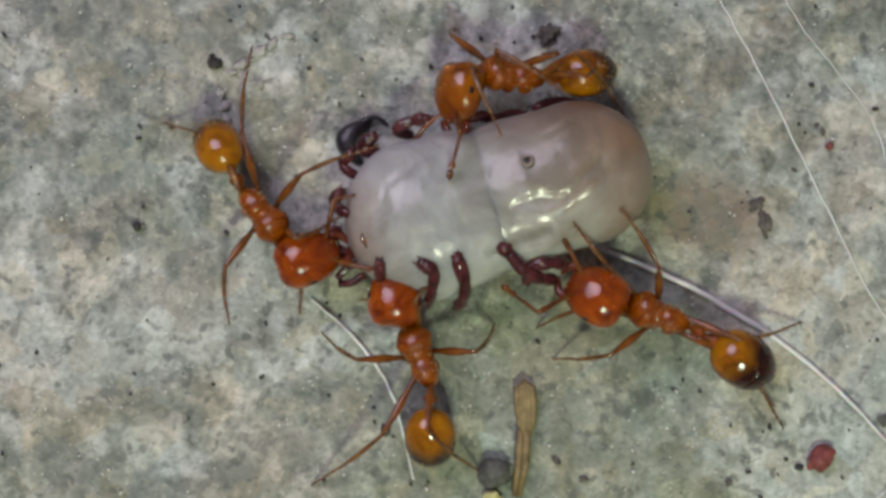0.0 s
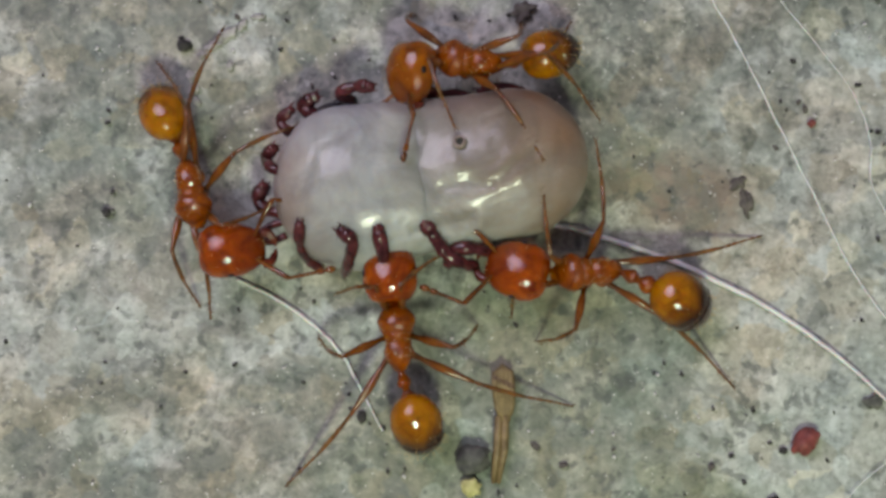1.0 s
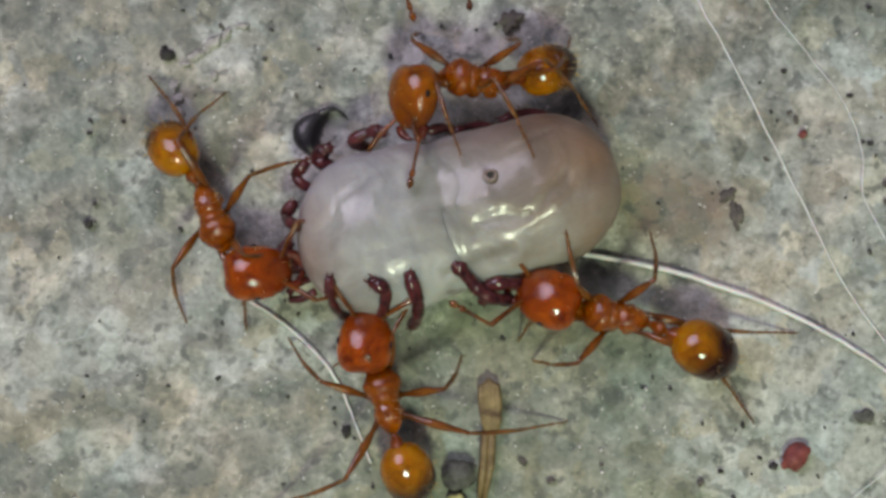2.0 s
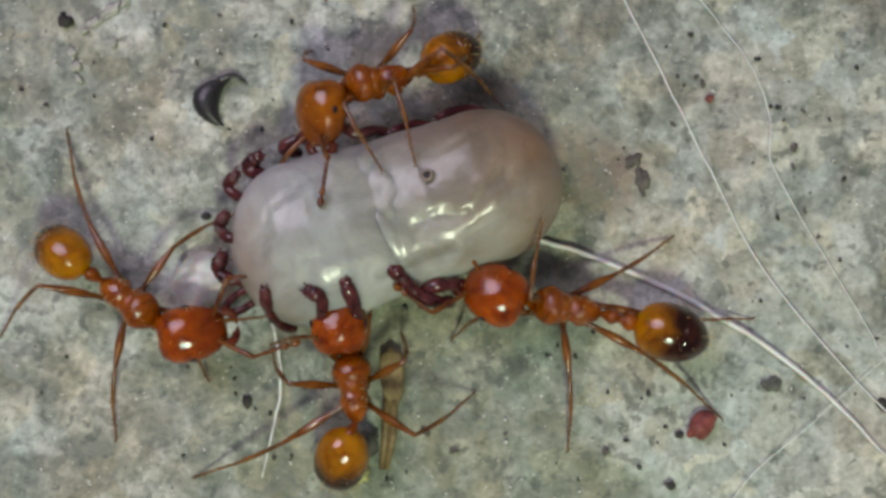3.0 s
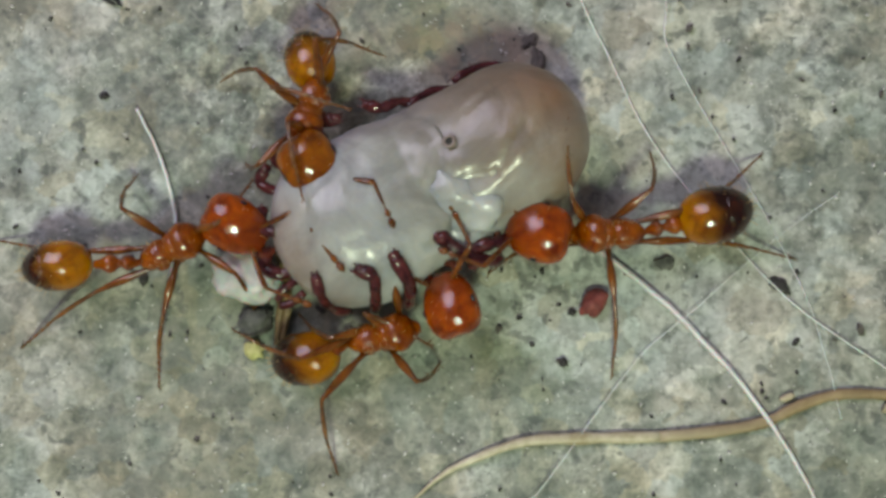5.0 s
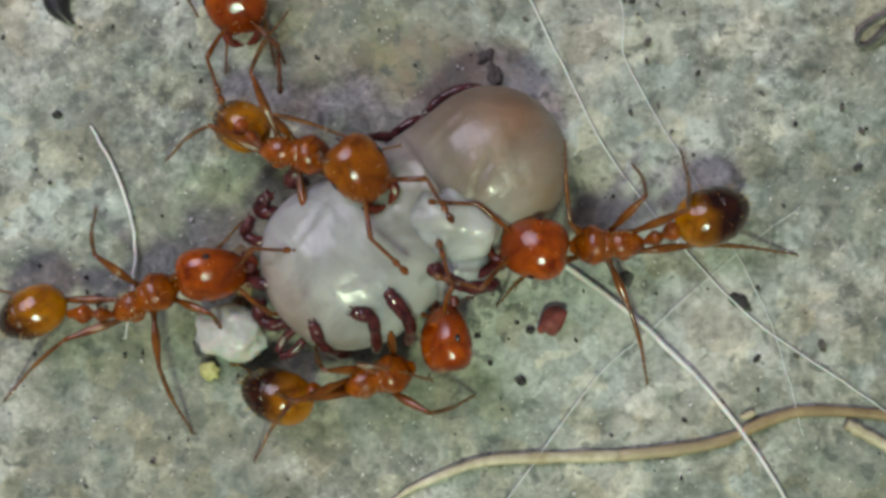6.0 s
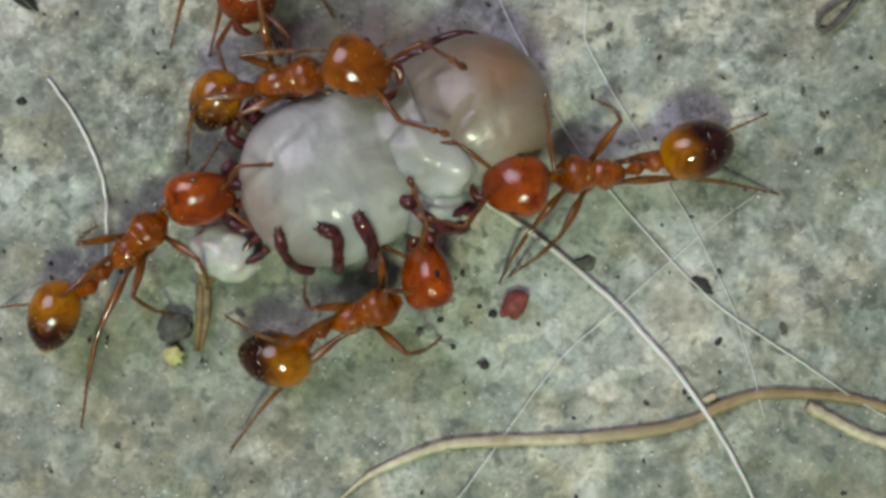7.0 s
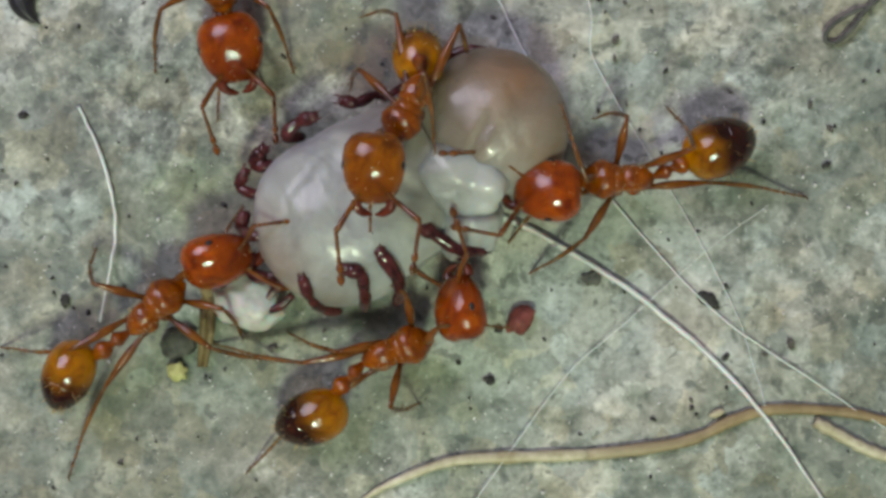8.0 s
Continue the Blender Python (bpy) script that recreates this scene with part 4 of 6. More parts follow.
def dry_root():
    pts = spline([(3.26, -4.71, 0), (3.74, -4.3, 0), (4.21, -4.05, 0), (5.16, -3.73, 0), (6.19, -3.68, 0), (7.6, -3.65, 0), (9.01, -3.48, 0), (9.77, -3.17, 0), (10.43, -2.99, 0), (11.36, -3.02, 0), (11.99, -3.12, 0), (13.02, -3.44, 0)], 8)
    n = len(pts)
    ob = thing("dry_root", "dry brown root with a pale tip lying on the slab", "root")
    for p in pts:
        p.z = 0.07 + 0.03 * noise.noise(p * 1.5)
    for name, a, b, mat, label in (("pale_end", 0, n * 5 // 11, ROOT_PALE, "pale straw-coloured end"), ("brown_end", n * 5 // 11 - 1, n, ROOT, "")):
        bm = bmesh.new()
        span = pts[a:b]
        tube(bm, span, [(0.115 - 0.035 * (a + i) / n) * min(1, 0.15 + 2.4 * (a + i) / n) * (1 + 0.28 * noise.noise(Vector(((a + i) * 0.4, 2, 0)))) for i in range(len(span))], 9)
        for v in bm.verts:
            v.co.z = max(-0.01, v.co.z * 0.62 + 0.006 * noise.noise(v.co * 6))
        part(name, bm, mat, ob, label)
    bm = bmesh.new()
    side = spline([(11.16, -3.2, 0), (11.63, -3.47, 0), (12.08, -3.71, 0), (12.82, -3.95, 0)], 6)
    for p in side:
        p.z = 0.06
    tube(bm, side, [0.10 + 0.04 * noise.noise(Vector((i * 0.7, 4, 1))) for i in range(len(side))], 8)
    part("side_shoot", bm, ROOT_PALE, ob, "pale split side shoot")


dry_root()


def straw():
    """A broken bit of straw: a fat ribbed end and a thin flat tail."""
    ob = thing("straw_bit", "broken brown straw fragment on the stone", "straw")
    a, b, c = Vector((1.2, -0.05, 0.2)), Vector((1.24, -0.93, 0.16)), Vector((1.1, -2.08, 0.07))
    bm = bmesh.new()
    way = (b - a).normalized()
    side = Vector((-way.y, way.x, 0))
    for k in range(5):
        o = side * (k - 2) * 0.068
        tube(bm, [a + o * 0.55 + way * (0.05 * abs(k - 2)), a.lerp(b, 0.15) + o * 0.95, a.lerp(b, 0.45) + o * 1.05, a.lerp(b, 0.8) + o * 0.9, b + o * 0.62 + way * (0.10 * (2 - abs(k - 2)))], [0.035, 0.06, 0.068, 0.062, 0.045], 7)
    part("stem", bm, STRAW, ob)
    bm = bmesh.new()
    for k in range(2):
        o = side * (k - 0.9) * 0.12
        tube(bm, [b + o, b.lerp(c, 0.5) + o + side * 0.04, c + o * 0.7], [0.07, 0.075, 0.045], 7)
    part("tail", bm, STRAW, ob)


straw()


def lump(name, label, category, x, y, radii, mat, turn=0, rough=0.5, seed=1.0, sink=0.25):
    bm = bmesh.new()
    egg(bm, (0, 0, 0), radii, 12, 18, lump=rough, seed=seed)
    for v in bm.verts:
        v.co *= 1 + 0.14 * noise.noise(v.co * 7 + Vector((seed, 0, 0)))
    ob = tagged(finish(name, bm, mat), label, category)
    ob.matrix_basis = at(x, y, radii[2] * (1 - sink), 0, 0, turn)
    return ob


lump("red_grain", "small dull red seed grain on pale stone", "grain", 6.36, -1.41, (0.27, 0.19, 0.18), RED_GRAIN, 50, 0.35, 3.0)
lump("soil_crumb", "tiny black crumb beside the red grain", "crumb", 6, -1.57, (0.07, 0.06, 0.06), SOIL, 0, 0.4, 4.0)
lump("grey_seed", "dark green-grey seed with rough skin", "seed", 0.69, -1.67, (0.30, 0.24, 0.2), CRUMB, 20, 0.4, 5.0)
lump("pollen_grain", "small yellow pollen lump beside the grey seed", "pollen", 0.65, -2.15, (0.16, 0.15, 0.1), YELLOW, 0, 0.5, 6.0)
lump("soil_crumb", "black soil crumb on the slab", "crumb", 1.65, 6.14, (0.18, 0.15, 0.10), CRUST, 30, 0.8, 7.0)
lump("soil_crumb", "grey mineral crumb set in pale stone", "crumb", 7.57, -0.76, (0.17, 0.12, 0.05), CRUMB, 10, 0.4, 8.0)
lump("soil_crumb", "black soil crumb on brown-stained stone", "crumb", 5.47, 2.72, (0.10, 0.22, 0.06), CRUST, 10, 0.8, 9.0)
lump("soil_crumb", "black soil crumb on brown-stained stone", "crumb", 5.35, 3.05, (0.13, 0.10, 0.05), CRUST, 40, 0.8, 10.0)
lump("soil_crumb", "flat dark crumb pressed into the stone", "crumb", 9.48, -1.16, (0.2, 0.1, 0.05), SOIL, -35, 0.5, 11.0)
lump("soil_crumb", "tiny black crumb on the slab", "crumb", -4.33, 5.6, (0.12, 0.1, 0.08), SOIL, 0, 0.6, 12.0)
lump("soil_crumb", "tiny black crumb on the slab", "crumb", -5.67, 2.66, (0.08, 0.07, 0.05), SOIL, 0, 0.5, 13.0)
lump("soil_crumb", "tiny black crumb on the slab", "crumb", -1.23, -0.93, (0.08, 0.1, 0.05), SOIL, 0, 0.5, 14.0)
lump("soil_crumb", "tiny black crumb on the slab", "crumb", -1.91, 2.21, (0.08, 0.06, 0.05), SOIL, 0, 0.5, 15.0)
lump("soil_crumb", "tiny brown crumb on the slab", "crumb", 9.56, -3.03, (0.12, 0.06, 0.04), ROOT, 20, 0.5, 16.0)
lump("soil_crumb", "tiny black crumb on the slab", "crumb", 5.84, -2.41, (0.07, 0.08, 0.05), SOIL, 20, 0.5, 17.0)


SPECKS = (  # x, y, size, turn
    (7.50, 4.76, 0.070, 0),
    (6.45, 4.47, 0.060, 47),
    (6.56, 4.35, 0.080, 94),
    (6.02, 3.67, 0.070, 141),
    (7.82, 3.92, 0.070, 8),
    (8.08, 3.23, 0.090, 55),
    (8.05, 2.91, 0.060, 102),
    (8.25, 3.86, 0.045, 149),
    (9.81, 4.70, 0.070, 16),
    (9.74, 4.41, 0.060, 63),
    (8.23, 2.14, 0.050, 110),
    (9.96, 2.31, 0.050, 157),
    (11.51, 1.04, 0.090, 24),
    (11.29, 2.06, 0.070, 71),
    (11.60, 1.64, 0.080, 118),
    (5.78, -2.39, 0.070, 0),
    (9.74, -2.10, 0.090, 53),
    (10.81, -1.92, 0.110, 106),
    (10.39, -2.08, 0.050, 159),
    (3.10, -1.53, 0.045, 32),
    (5.51, -0.88, 0.070, 85),
    (1.76, -1.47, 0.100, 138),
    (2.24, -1.79, 0.090, 11),
    (4.76, -1.85, 0.090, 64),
    (6.75, -1.75, 0.050, 117),
    (-1.69, 5.68, 0.050, 170),
    (-1.07, 5.31, 0.045, 43),
    (-2.08, 4.86, 0.060, 96),
    (-2.52, 6.03, 0.050, 149),
    (0.14, 4.07, 0.050, 22),
    (-1.90, 2.21, 0.060, 75),
    (-3.40, 6.11, 0.070, 128),
    (-4.67, 4.17, 0.050, 1),
    (-3.55, 5.84, 0.050, 54),
)
for k, (x, y, size, turn) in enumerate(SPECKS):
    lump("soil_crumb", "tiny black crumb on the slab", "crumb", x, y, (size * 0.85, size * 0.52, size * 0.3), CRUST if k % 4 else SOIL, turn, 0.6, 20.0 + k)
lump("red_grain", "tiny red grain beside a thin fibre", "grain", 6.67, 4.09, (0.08, 0.065, 0.06), RED_GRAIN, 20, 0.4, 40.0)

CHIPS = (  # x, y, length, width, turn
    (-3.55, 5.80, 0.20, 0.10, 40), (-3.82, 5.60, 0.17, 0.09, 30), (-3.30, 5.96, 0.13, 0.08, 55), (-4.02, 5.44, 0.10, 0.06, 10), (-4.22, 5.06, 0.13, 0.08, -70),
    (-4.16, 4.82, 0.10, 0.09, 20), (-4.10, 4.60, 0.09, 0.06, -50), (-3.02, 6.10, 0.14, 0.06, 5), (-3.52, 5.22, 0.09, 0.08, 80),
)
for k, (x, y, length, width, turn) in enumerate(CHIPS):
    lump("stone_chip", "small pale stone chip loose on the weathered slab", "stone chip", x, y, (length * 0.8, width * 0.8, 0.04), CHIP, turn, 0.9, 50.0 + k, 0.5)


def pod():
    """A split black husk: a bent shell, hollow on one side."""
    bm = bmesh.new()
    n, m = 16, 8
    outer, inner = [], []
    for i in range(n + 1):
        a = math.radians(-72 + 144 * i / n)
        wide = 0.22 * math.cos(a * 0.95) + 0.015
        o_row, i_row = [], []
        for k in range(m + 1):
            b = math.pi * k / m
            x = 0.42 - 0.42 * math.cos(a) - wide * math.cos(b)
            p = Vector((x, 0.42 * math.sin(a), 0.05 + 0.2 * math.sin(b) * math.cos(a)))
            o_row.append(bm.verts.new(p))
            i_row.append(bm.verts.new(p + Vector((0.025 * math.cos(b), 0, -0.03))))
        outer.append(o_row)
        inner.append(i_row)
    for i in range(n):
        for k in range(m):
            bm.faces.new((outer[i][k], outer[i][k + 1], outer[i + 1][k + 1], outer[i + 1][k]))
            bm.faces.new((inner[i][k], inner[i + 1][k], inner[i + 1][k + 1], inner[i][k + 1]))
        for k in (0, m):
            bm.faces.new((outer[i][k], outer[i + 1][k], inner[i + 1][k], inner[i][k]))
    tube(bm, spline([(0.20, 0.36, 0.10), (0.33, 0.44, 0.12), (0.47, 0.47, 0.10), (0.60, 0.41, 0.05), (0.65, 0.36, 0.03)], 4), [0.075, 0.07, 0.066, 0.06, 0.056, 0.05, 0.046, 0.042, 0.04, 0.038, 0.036, 0.034, 0.03, 0.028, 0.026, 0.022, 0.014], 8)
    ob = tagged(finish("seed_husk", bm, HUSK), "split black crescent seed husk on the stone", "husk")
    ob.matrix_basis = at(-1.91, 4.19, 0.02, 0, 0, -8)


pod()


def wing_loop():
    """A thin dark looped stalk."""
    bm = bmesh.new()
    loop = spline([(0.45, 0.25, 0.05), (0.15, 0.2, 0.08), (-0.25, -0.05, 0.08), (-0.33, -0.26, 0.06), (-0.15, -0.3, 0.05), (0.12, -0.08, 0.08), (0.35, 0.22, 0.07), (0.6, 0.42, 0.05)], 5)
    tube(bm, loop, 0.04, 7)
    ob = tagged(finish("dark_stalk", bm, CRUMB), "thin dark looped stalk on the slab", "stalk")
    ob.matrix_basis = at(11.89, 3.38, 0.02)


wing_loop()


def flake():
    """A small pale crumpled scale that the ants push about."""
    bm = bmesh.new()
    egg(bm, (0, 0, 0), (0.58, 0.44, 0.28), 20, 28, lump=0.3, seed=21.0)
    for v in bm.verts:
        v.co *= 1 + 0.10 * noise.noise(v.co * 3) + 0.025 * noise.noise(v.co * 8)
        v.co.z = max(-0.2, v.co.z)
    return tagged(finish("pale_flake", bm, FLAKE), "pale translucent crumpled flake beside the tick", "flake")


flake_piece = flake()


def grit(name, label, mat, count, sizes, seed):
    """Loose sand grains scattered over the slab, too many to count."""
    rng = random.Random(seed)
    bm = bmesh.new()
    for _ in range(count):
        x, y = rng.uniform(-8.5, 14.5), rng.uniform(-6.5, 7.5)
        r = rng.uniform(*sizes)
        egg(bm, (x, y, r * 0.35), (r * rng.uniform(0.8, 1.6), r, r * 0.7), 4, 6, Matrix.Rotation(rng.uniform(0, 3.14), 4, "Z"), 0.8, rng.uniform(0, 90))
    return tagged(finish(name, bm, mat), label, "sand grains", kind="stuff")


grit("dark_grit", "scattered tiny black mineral grains on the slab", SOIL, 300, (0.012, 0.04), 31)
grit("pale_grit", "scattered tiny glinting quartz grains on the slab", QUARTZ, 420, (0.012, 0.03), 32)


# ---- ways of all that moves ----
def between(rows, t):
    """The numbers of timed rows at t, on straight lines from row to row."""
    times = [r[0] for r in rows]
    return [float(np.interp(t, times, [r[k] for r in rows])) for k in range(1, len(rows[0]))]


GAP_TIMES = (1.5, 1.8, 2.05, 4.95, 5.2, 5.4, 5.6, 7.25, 7.75)


def stamps(rows):
    return sorted({r[0] for r in rows} | set(GAP_TIMES) | {0.0, 8.0})


def drive_leg(pair, side, upper, lower, base, feet, times):
    """Two straight links from hip to foot with the knee held high, at each time."""
    a, b = REACH[pair]
    hx, hy, hz = HIPS[pair]
    hip = Vector((hx, hy * side, hz))
    rows_up, rows_low = [], []
    for t in times:
        m = base(t)
        if feet:
            x, y, z = between(feet, t)
            foot = m.inverted() @ Vector((x * MM, y * MM, z * MM)) / MM
        else:
            rx, ry = REST[pair]
            foot = Vector((rx, ry * side, -m.translation.z / MM))
        way = foot - hip
        flat = Vector((way.x, way.y * 1.0, 0))
        if flat.y * side < 0.12:
            flat.y = 0.12 * side
        d = min(max(Vector((flat.x, flat.y, way.z)).length, abs(a - b) + 0.12), (a + b) * 0.985)
        heading = math.atan2(flat.y, flat.x)
        drop = math.asin(max(-0.95, min(0.95, way.z / d)))
        lift = math.acos(max(-1, min(1, (a * a + d * d - b * b) / (2 * a * d))))
        bend = math.pi - math.acos(max(-1, min(1, (a * a + b * b - d * d) / (2 * a * b))))
        aim = pose(0, 0, 0, 0, 0, math.degrees(heading)) @ pose(0, 0, 0, 0, -math.degrees(drop), 0)
        rows_up.append((t, at(hip.x, hip.y, hip.z) @ aim @ pose(0, 0, 0, LEAN[pair] * side, 0, 0) @ pose(0, 0, 0, 0, -math.degrees(lift), 0)))
        rows_low.append((t, at(a, 0, 0, 0, math.degrees(bend), 0)))
    walk(upper, rows_up)
    walk(lower, rows_low)


def drive_ant(made, body, head, gaster, feet, lean=((0, 0), (8, 0)), dip=((0, 0), (8, 0))):
    """body: t, x, y, thorax height, turn; head: t, x, y, z, turn; gaster: t, x, y, z, turn; feet: leg name to rows t, x, y, z. All in the world. lean: t, roll of the head; dip: t, pitch of the gaster."""
    times = stamps(body)

    def base(t):
        x, y, z, turn = between(body, t)
        return at(x, y, z - 0.87, 0, 0, turn)

    walk(made["ant"], [(t, base(t)) for t in times])

    def inside(rows, t):
        x, y, z, turn = between(rows, t)
        return base(t).inverted() @ at(x, y, z, 0, 0, turn)

    walk(made["head"], [(t, inside(head, t) @ pose(0, 0, 0, between(lean, t)[0], 0, 0)) for t in times])
    rows_w, rows_g = [], []
    for t in times:
        m = inside(gaster, t)
        joint = Vector((-0.52 * MM, 0, 0.78 * MM))
        way = joint - m.translation
        turn = math.degrees(math.atan2(way.y, way.x))
        tilt = -math.degrees(math.atan2(way.z, max(way.xy.length, 0.2 * MM)))
        rows_w.append((t, Matrix.Translation(joint) @ pose(0, 0, 0, 0, tilt * 0.5, turn)))
        rows_g.append((t, m @ pose(0, 0, 0, 0, tilt * 0.5 + between(dip, t)[0], 0)))
    walk(made["waist"], rows_w)
    walk(made["gaster"], rows_g)
    for name, (upper, lower) in made["legs"].items():
        which, pair = name.split("_")
        drive_leg(pair, 1 if which == "left" else -1, upper, lower, base, feet.get(name), times)


def motions():
    drive_ant(ANT_BY_ROOT, [
        (0, 3.45, 1.05, 0.93, 160.86), (0.5, 3.17, 1.27, 0.93, 166.35), (1, 2.63, 1.47, 0.93, 182.66), (1.2, 2.57, 1.42, 0.93, 183.96),
        (2.3, 3.52, 0.8, 0.93, 164.34), (2.5, 3.77, 0.6, 0.93, 160.23), (2.7, 4.06, 0.36, 0.93, 171.65), (3, 4.09, 0.54, 0.93, 170.21),
        (3.5, 4.94, 0.16, 0.93, 162.38), (4, 5.66, -0.03, 0.93, 176.8), (4.5, 6.03, -0.37, 0.93, 179.08), (4.7, 6.37, -0.32, 0.93, 180.99),
        (5.8, 7.09, -0.29, 0.93, 181.88), (6, 7.25, -0.22, 0.93, 181.56), (6.5, 7.62, 0.44, 0.93, 175.82), (7, 7.61, 0.65, 0.93, 181.34),
        (7.5, 7.68, 0.75, 0.93, 181.52), (8, 7.96, 0.8, 0.93, 180.48),
    ], [
        (0, 2.38, 1.37, 1.1, 150), (0.5, 2.02, 1.68, 1.1, 142), (1, 1.44, 1.5, 1.1, 165), (1.2, 1.39, 1.38, 1.1, 165), (2.3, 2.45, 1.22, 1.1, 155),
        (2.5, 2.71, 1.04, 1.1, 155), (2.7, 2.95, 0.66, 1.1, 155), (3, 2.93, 0.78, 1.1, 150), (3.5, 3.85, 0.49, 1.1, 155), (4, 4.45, 0.07, 1.1, 165),
        (4.5, 4.83, -0.3, 1.1, 160), (4.7, 5.2, -0.29, 1.1, 165), (5.8, 5.91, -0.33, 1.5, 165), (6, 6.02, -0.29, 1.5, 170),
        (6.5, 6.38, 0.32, 1.5, 175), (7, 6.38, 0.43, 1.5, 172), (7.5, 6.5, 0.51, 1.5, 172), (8, 6.79, 0.58, 1.5, 175),
    ], [
        (0, 4.93, 0.26, 0.8, 148.07), (0.5, 4.65, 0.65, 0.8, 152.91), (1, 4.22, 0.95, 0.8, 150.84), (1.2, 4.23, 0.97, 0.8, 154.47),
        (2.3, 4.99, 0.16, 0.8, 152.57), (2.5, 5.28, -0.04, 0.8, 155.81), (2.7, 5.67, -0.11, 0.8, 160.27), (3, 5.81, 0.11, 0.8, 163.79),
        (3.5, 6.58, -0.39, 0.8, 161.07), (4, 7.46, -0.08, 0.8, 179.27), (4.5, 7.9, -0.27, 0.8, 184.85), (4.7, 8.13, -0.05, 0.8, 192.22),
        (5.8, 8.83, 0.06, 0.8, 195.19), (6, 8.95, 0.22, 0.8, 199.73), (6.5, 9.31, 0.8, 0.8, 199.16), (7, 9.37, 1.02, 0.8, 196.19),
        (7.5, 9.44, 1.25, 0.8, 201.57), (8, 9.62, 1.29, 0.8, 202.66),
    ], {
        "right_front": [
            (0, 1.49, 3.05, 1.7), (0.5, 1.15, 3.42, 1.7), (1, 1.85, 2.91, 1.7), (1.2, 1.2, 2.72, 1.7), (2.3, 2.79, 2.58, 1.7), (2.5, 2.96, 2.63, 1.7),
            (2.7, 2.63, 2.21, 1.7), (3, 3.68, 1.85, 1.7), (3.5, 4.66, 1.79, 1.7), (4, 5.02, 1.82, 1.7), (4.5, 5.5, 0.99, 1.7), (4.7, 5.66, 1.35, 1.7),
            (5.8, 6.29, 1.51, 1.7), (6, 6.53, 1.31, 1.7), (6.5, 6.74, 1.27, 1.7), (7, 6.87, 1.8, 1.7), (7.5, 6.62, 2.21, 1.7), (8, 7.03, 1.86, 1.7),
        ],
        "right_middle": [
            (0, 2.63, 2.97, 1.6), (0.5, 3.31, 2.77, 1), (1, 2.78, 3.63, 1.2), (1.2, 2.73, 3.61, 1.2), (2.3, 4.42, 1.94, 0), (2.5, 4.59, 1.99, 0),
            (2.7, 4.63, 2.03, 0), (3, 6.12, 1.83, 0), (3.5, 6.08, 1.83, 0), (4, 6.51, 1.35, 0), (4.5, 7.04, 1.08, 0), (4.7, 7, 1.03, 0),
            (5.8, 8.29, 1.34, 0), (6, 7.77, 1.18, 0), (6.5, 8.01, 1.88, 0), (7, 7.87, 1.97, 0), (7.5, 8.43, 2.05, 0), (8, 7.67, 1.92, 0),
        ],
        "right_hind": [
            (0, 6.12, 0.96, 0), (0.5, 6.63, 2.3, 0), (1, 6.65, 2.29, 0), (1.2, 6.68, 2.36, 0), (2.3, 6.97, 0.01, 0), (2.5, 6.93, 0.05, 0),
            (2.7, 6.83, 0.13, 0), (3, 7.88, 0.28, 0), (3.5, 7.88, 0.29, 0), (4, 7.68, 0.86, 0), (4.5, 8.32, 0.83, 0), (4.7, 9.29, 1.07, 0),
            (5.8, 9.22, 1.04, 0), (6, 8.58, 1.4, 0), (6.5, 8.92, 2.06, 0), (7, 10.89, 1.75, 0), (7.5, 9.9, 2.21, 0), (8, 8.9, 2.08, 0),
        ],
        "left_front": [
            (0, 1.44, 0.86, 0), (0.5, 1.31, 1, 0), (1, 1.38, 0.77, 0), (1.2, 1.28, 0.84, 0), (2.3, 1.89, 0.52, 0), (2.5, 2.02, 0.67, 0),
            (2.7, 2.25, 0.14, 0), (3, 2.23, 0.08, 0), (3.5, 3.73, -0.37, 0), (4, 3.71, -1.81, 0), (4.5, 4.05, -0.99, 0), (4.7, 4.58, -0.81, 0),
            (5.8, 4.74, -1.08, 0), (6, 5.46, -1.14, 0), (6.5, 5.78, -0.56, 0), (7, 5.74, -1.55, 0), (7.5, 6.06, -0.09, 0), (8, 6.2, -0.13, 0),
        ],
        "left_middle": [
            (0, 1.73, 0.31, 0), (0.5, 1.8, 0.31, 0), (1, 1.81, 0.33, 0), (1.2, 1.9, 0.3, 0), (2.3, 1.99, 0.23, 0), (2.5, 4.6, -1.5, 0),
            (2.7, 5.03, -1.36, 0), (3, 4.14, -1.88, 0), (3.5, 4.65, -1.78, 0), (4, 5.81, -2.36, 0), (4.5, 5.98, -2.67, 0), (4.7, 6.03, -2.68, 0),
            (5.8, 8.18, -2.82, 0), (6, 8.04, -2.82, 0), (6.5, 6.39, -0.95, 0), (7, 6.28, -0.95, 0), (7.5, 6.33, -0.94, 0), (8, 6.52, -0.66, 0),
        ],
        "left_hind": [
            (0, 5.73, -0.87, 0), (0.5, 5.61, -0.84, 0), (1, 5.68, -0.87, 0), (1.2, 5.71, -0.84, 0), (2.3, 5.65, -0.81, 0), (2.5, 5.71, -0.8, 0),
            (2.7, 5.85, -0.76, 0), (3, 7.53, -1.88, 0), (3.5, 7.45, -1.67, 0), (4, 8.95, -0.82, 0), (4.5, 9.51, -1.28, 0), (4.7, 9.91, -0.83, 0),
            (5.8, 10.82, -0.51, 0), (6, 11.02, -0.21, 0), (6.5, 11.27, 0.15, 0), (7, 11.4, 0.31, 0), (7.5, 11.35, 0.6, 0), (8, 11.57, 0.5, 0),
        ],
    }, dip=[(0, -12), (0.5, -28), (1.2, -34), (2.3, -12), (3, 0), (8, 0)])
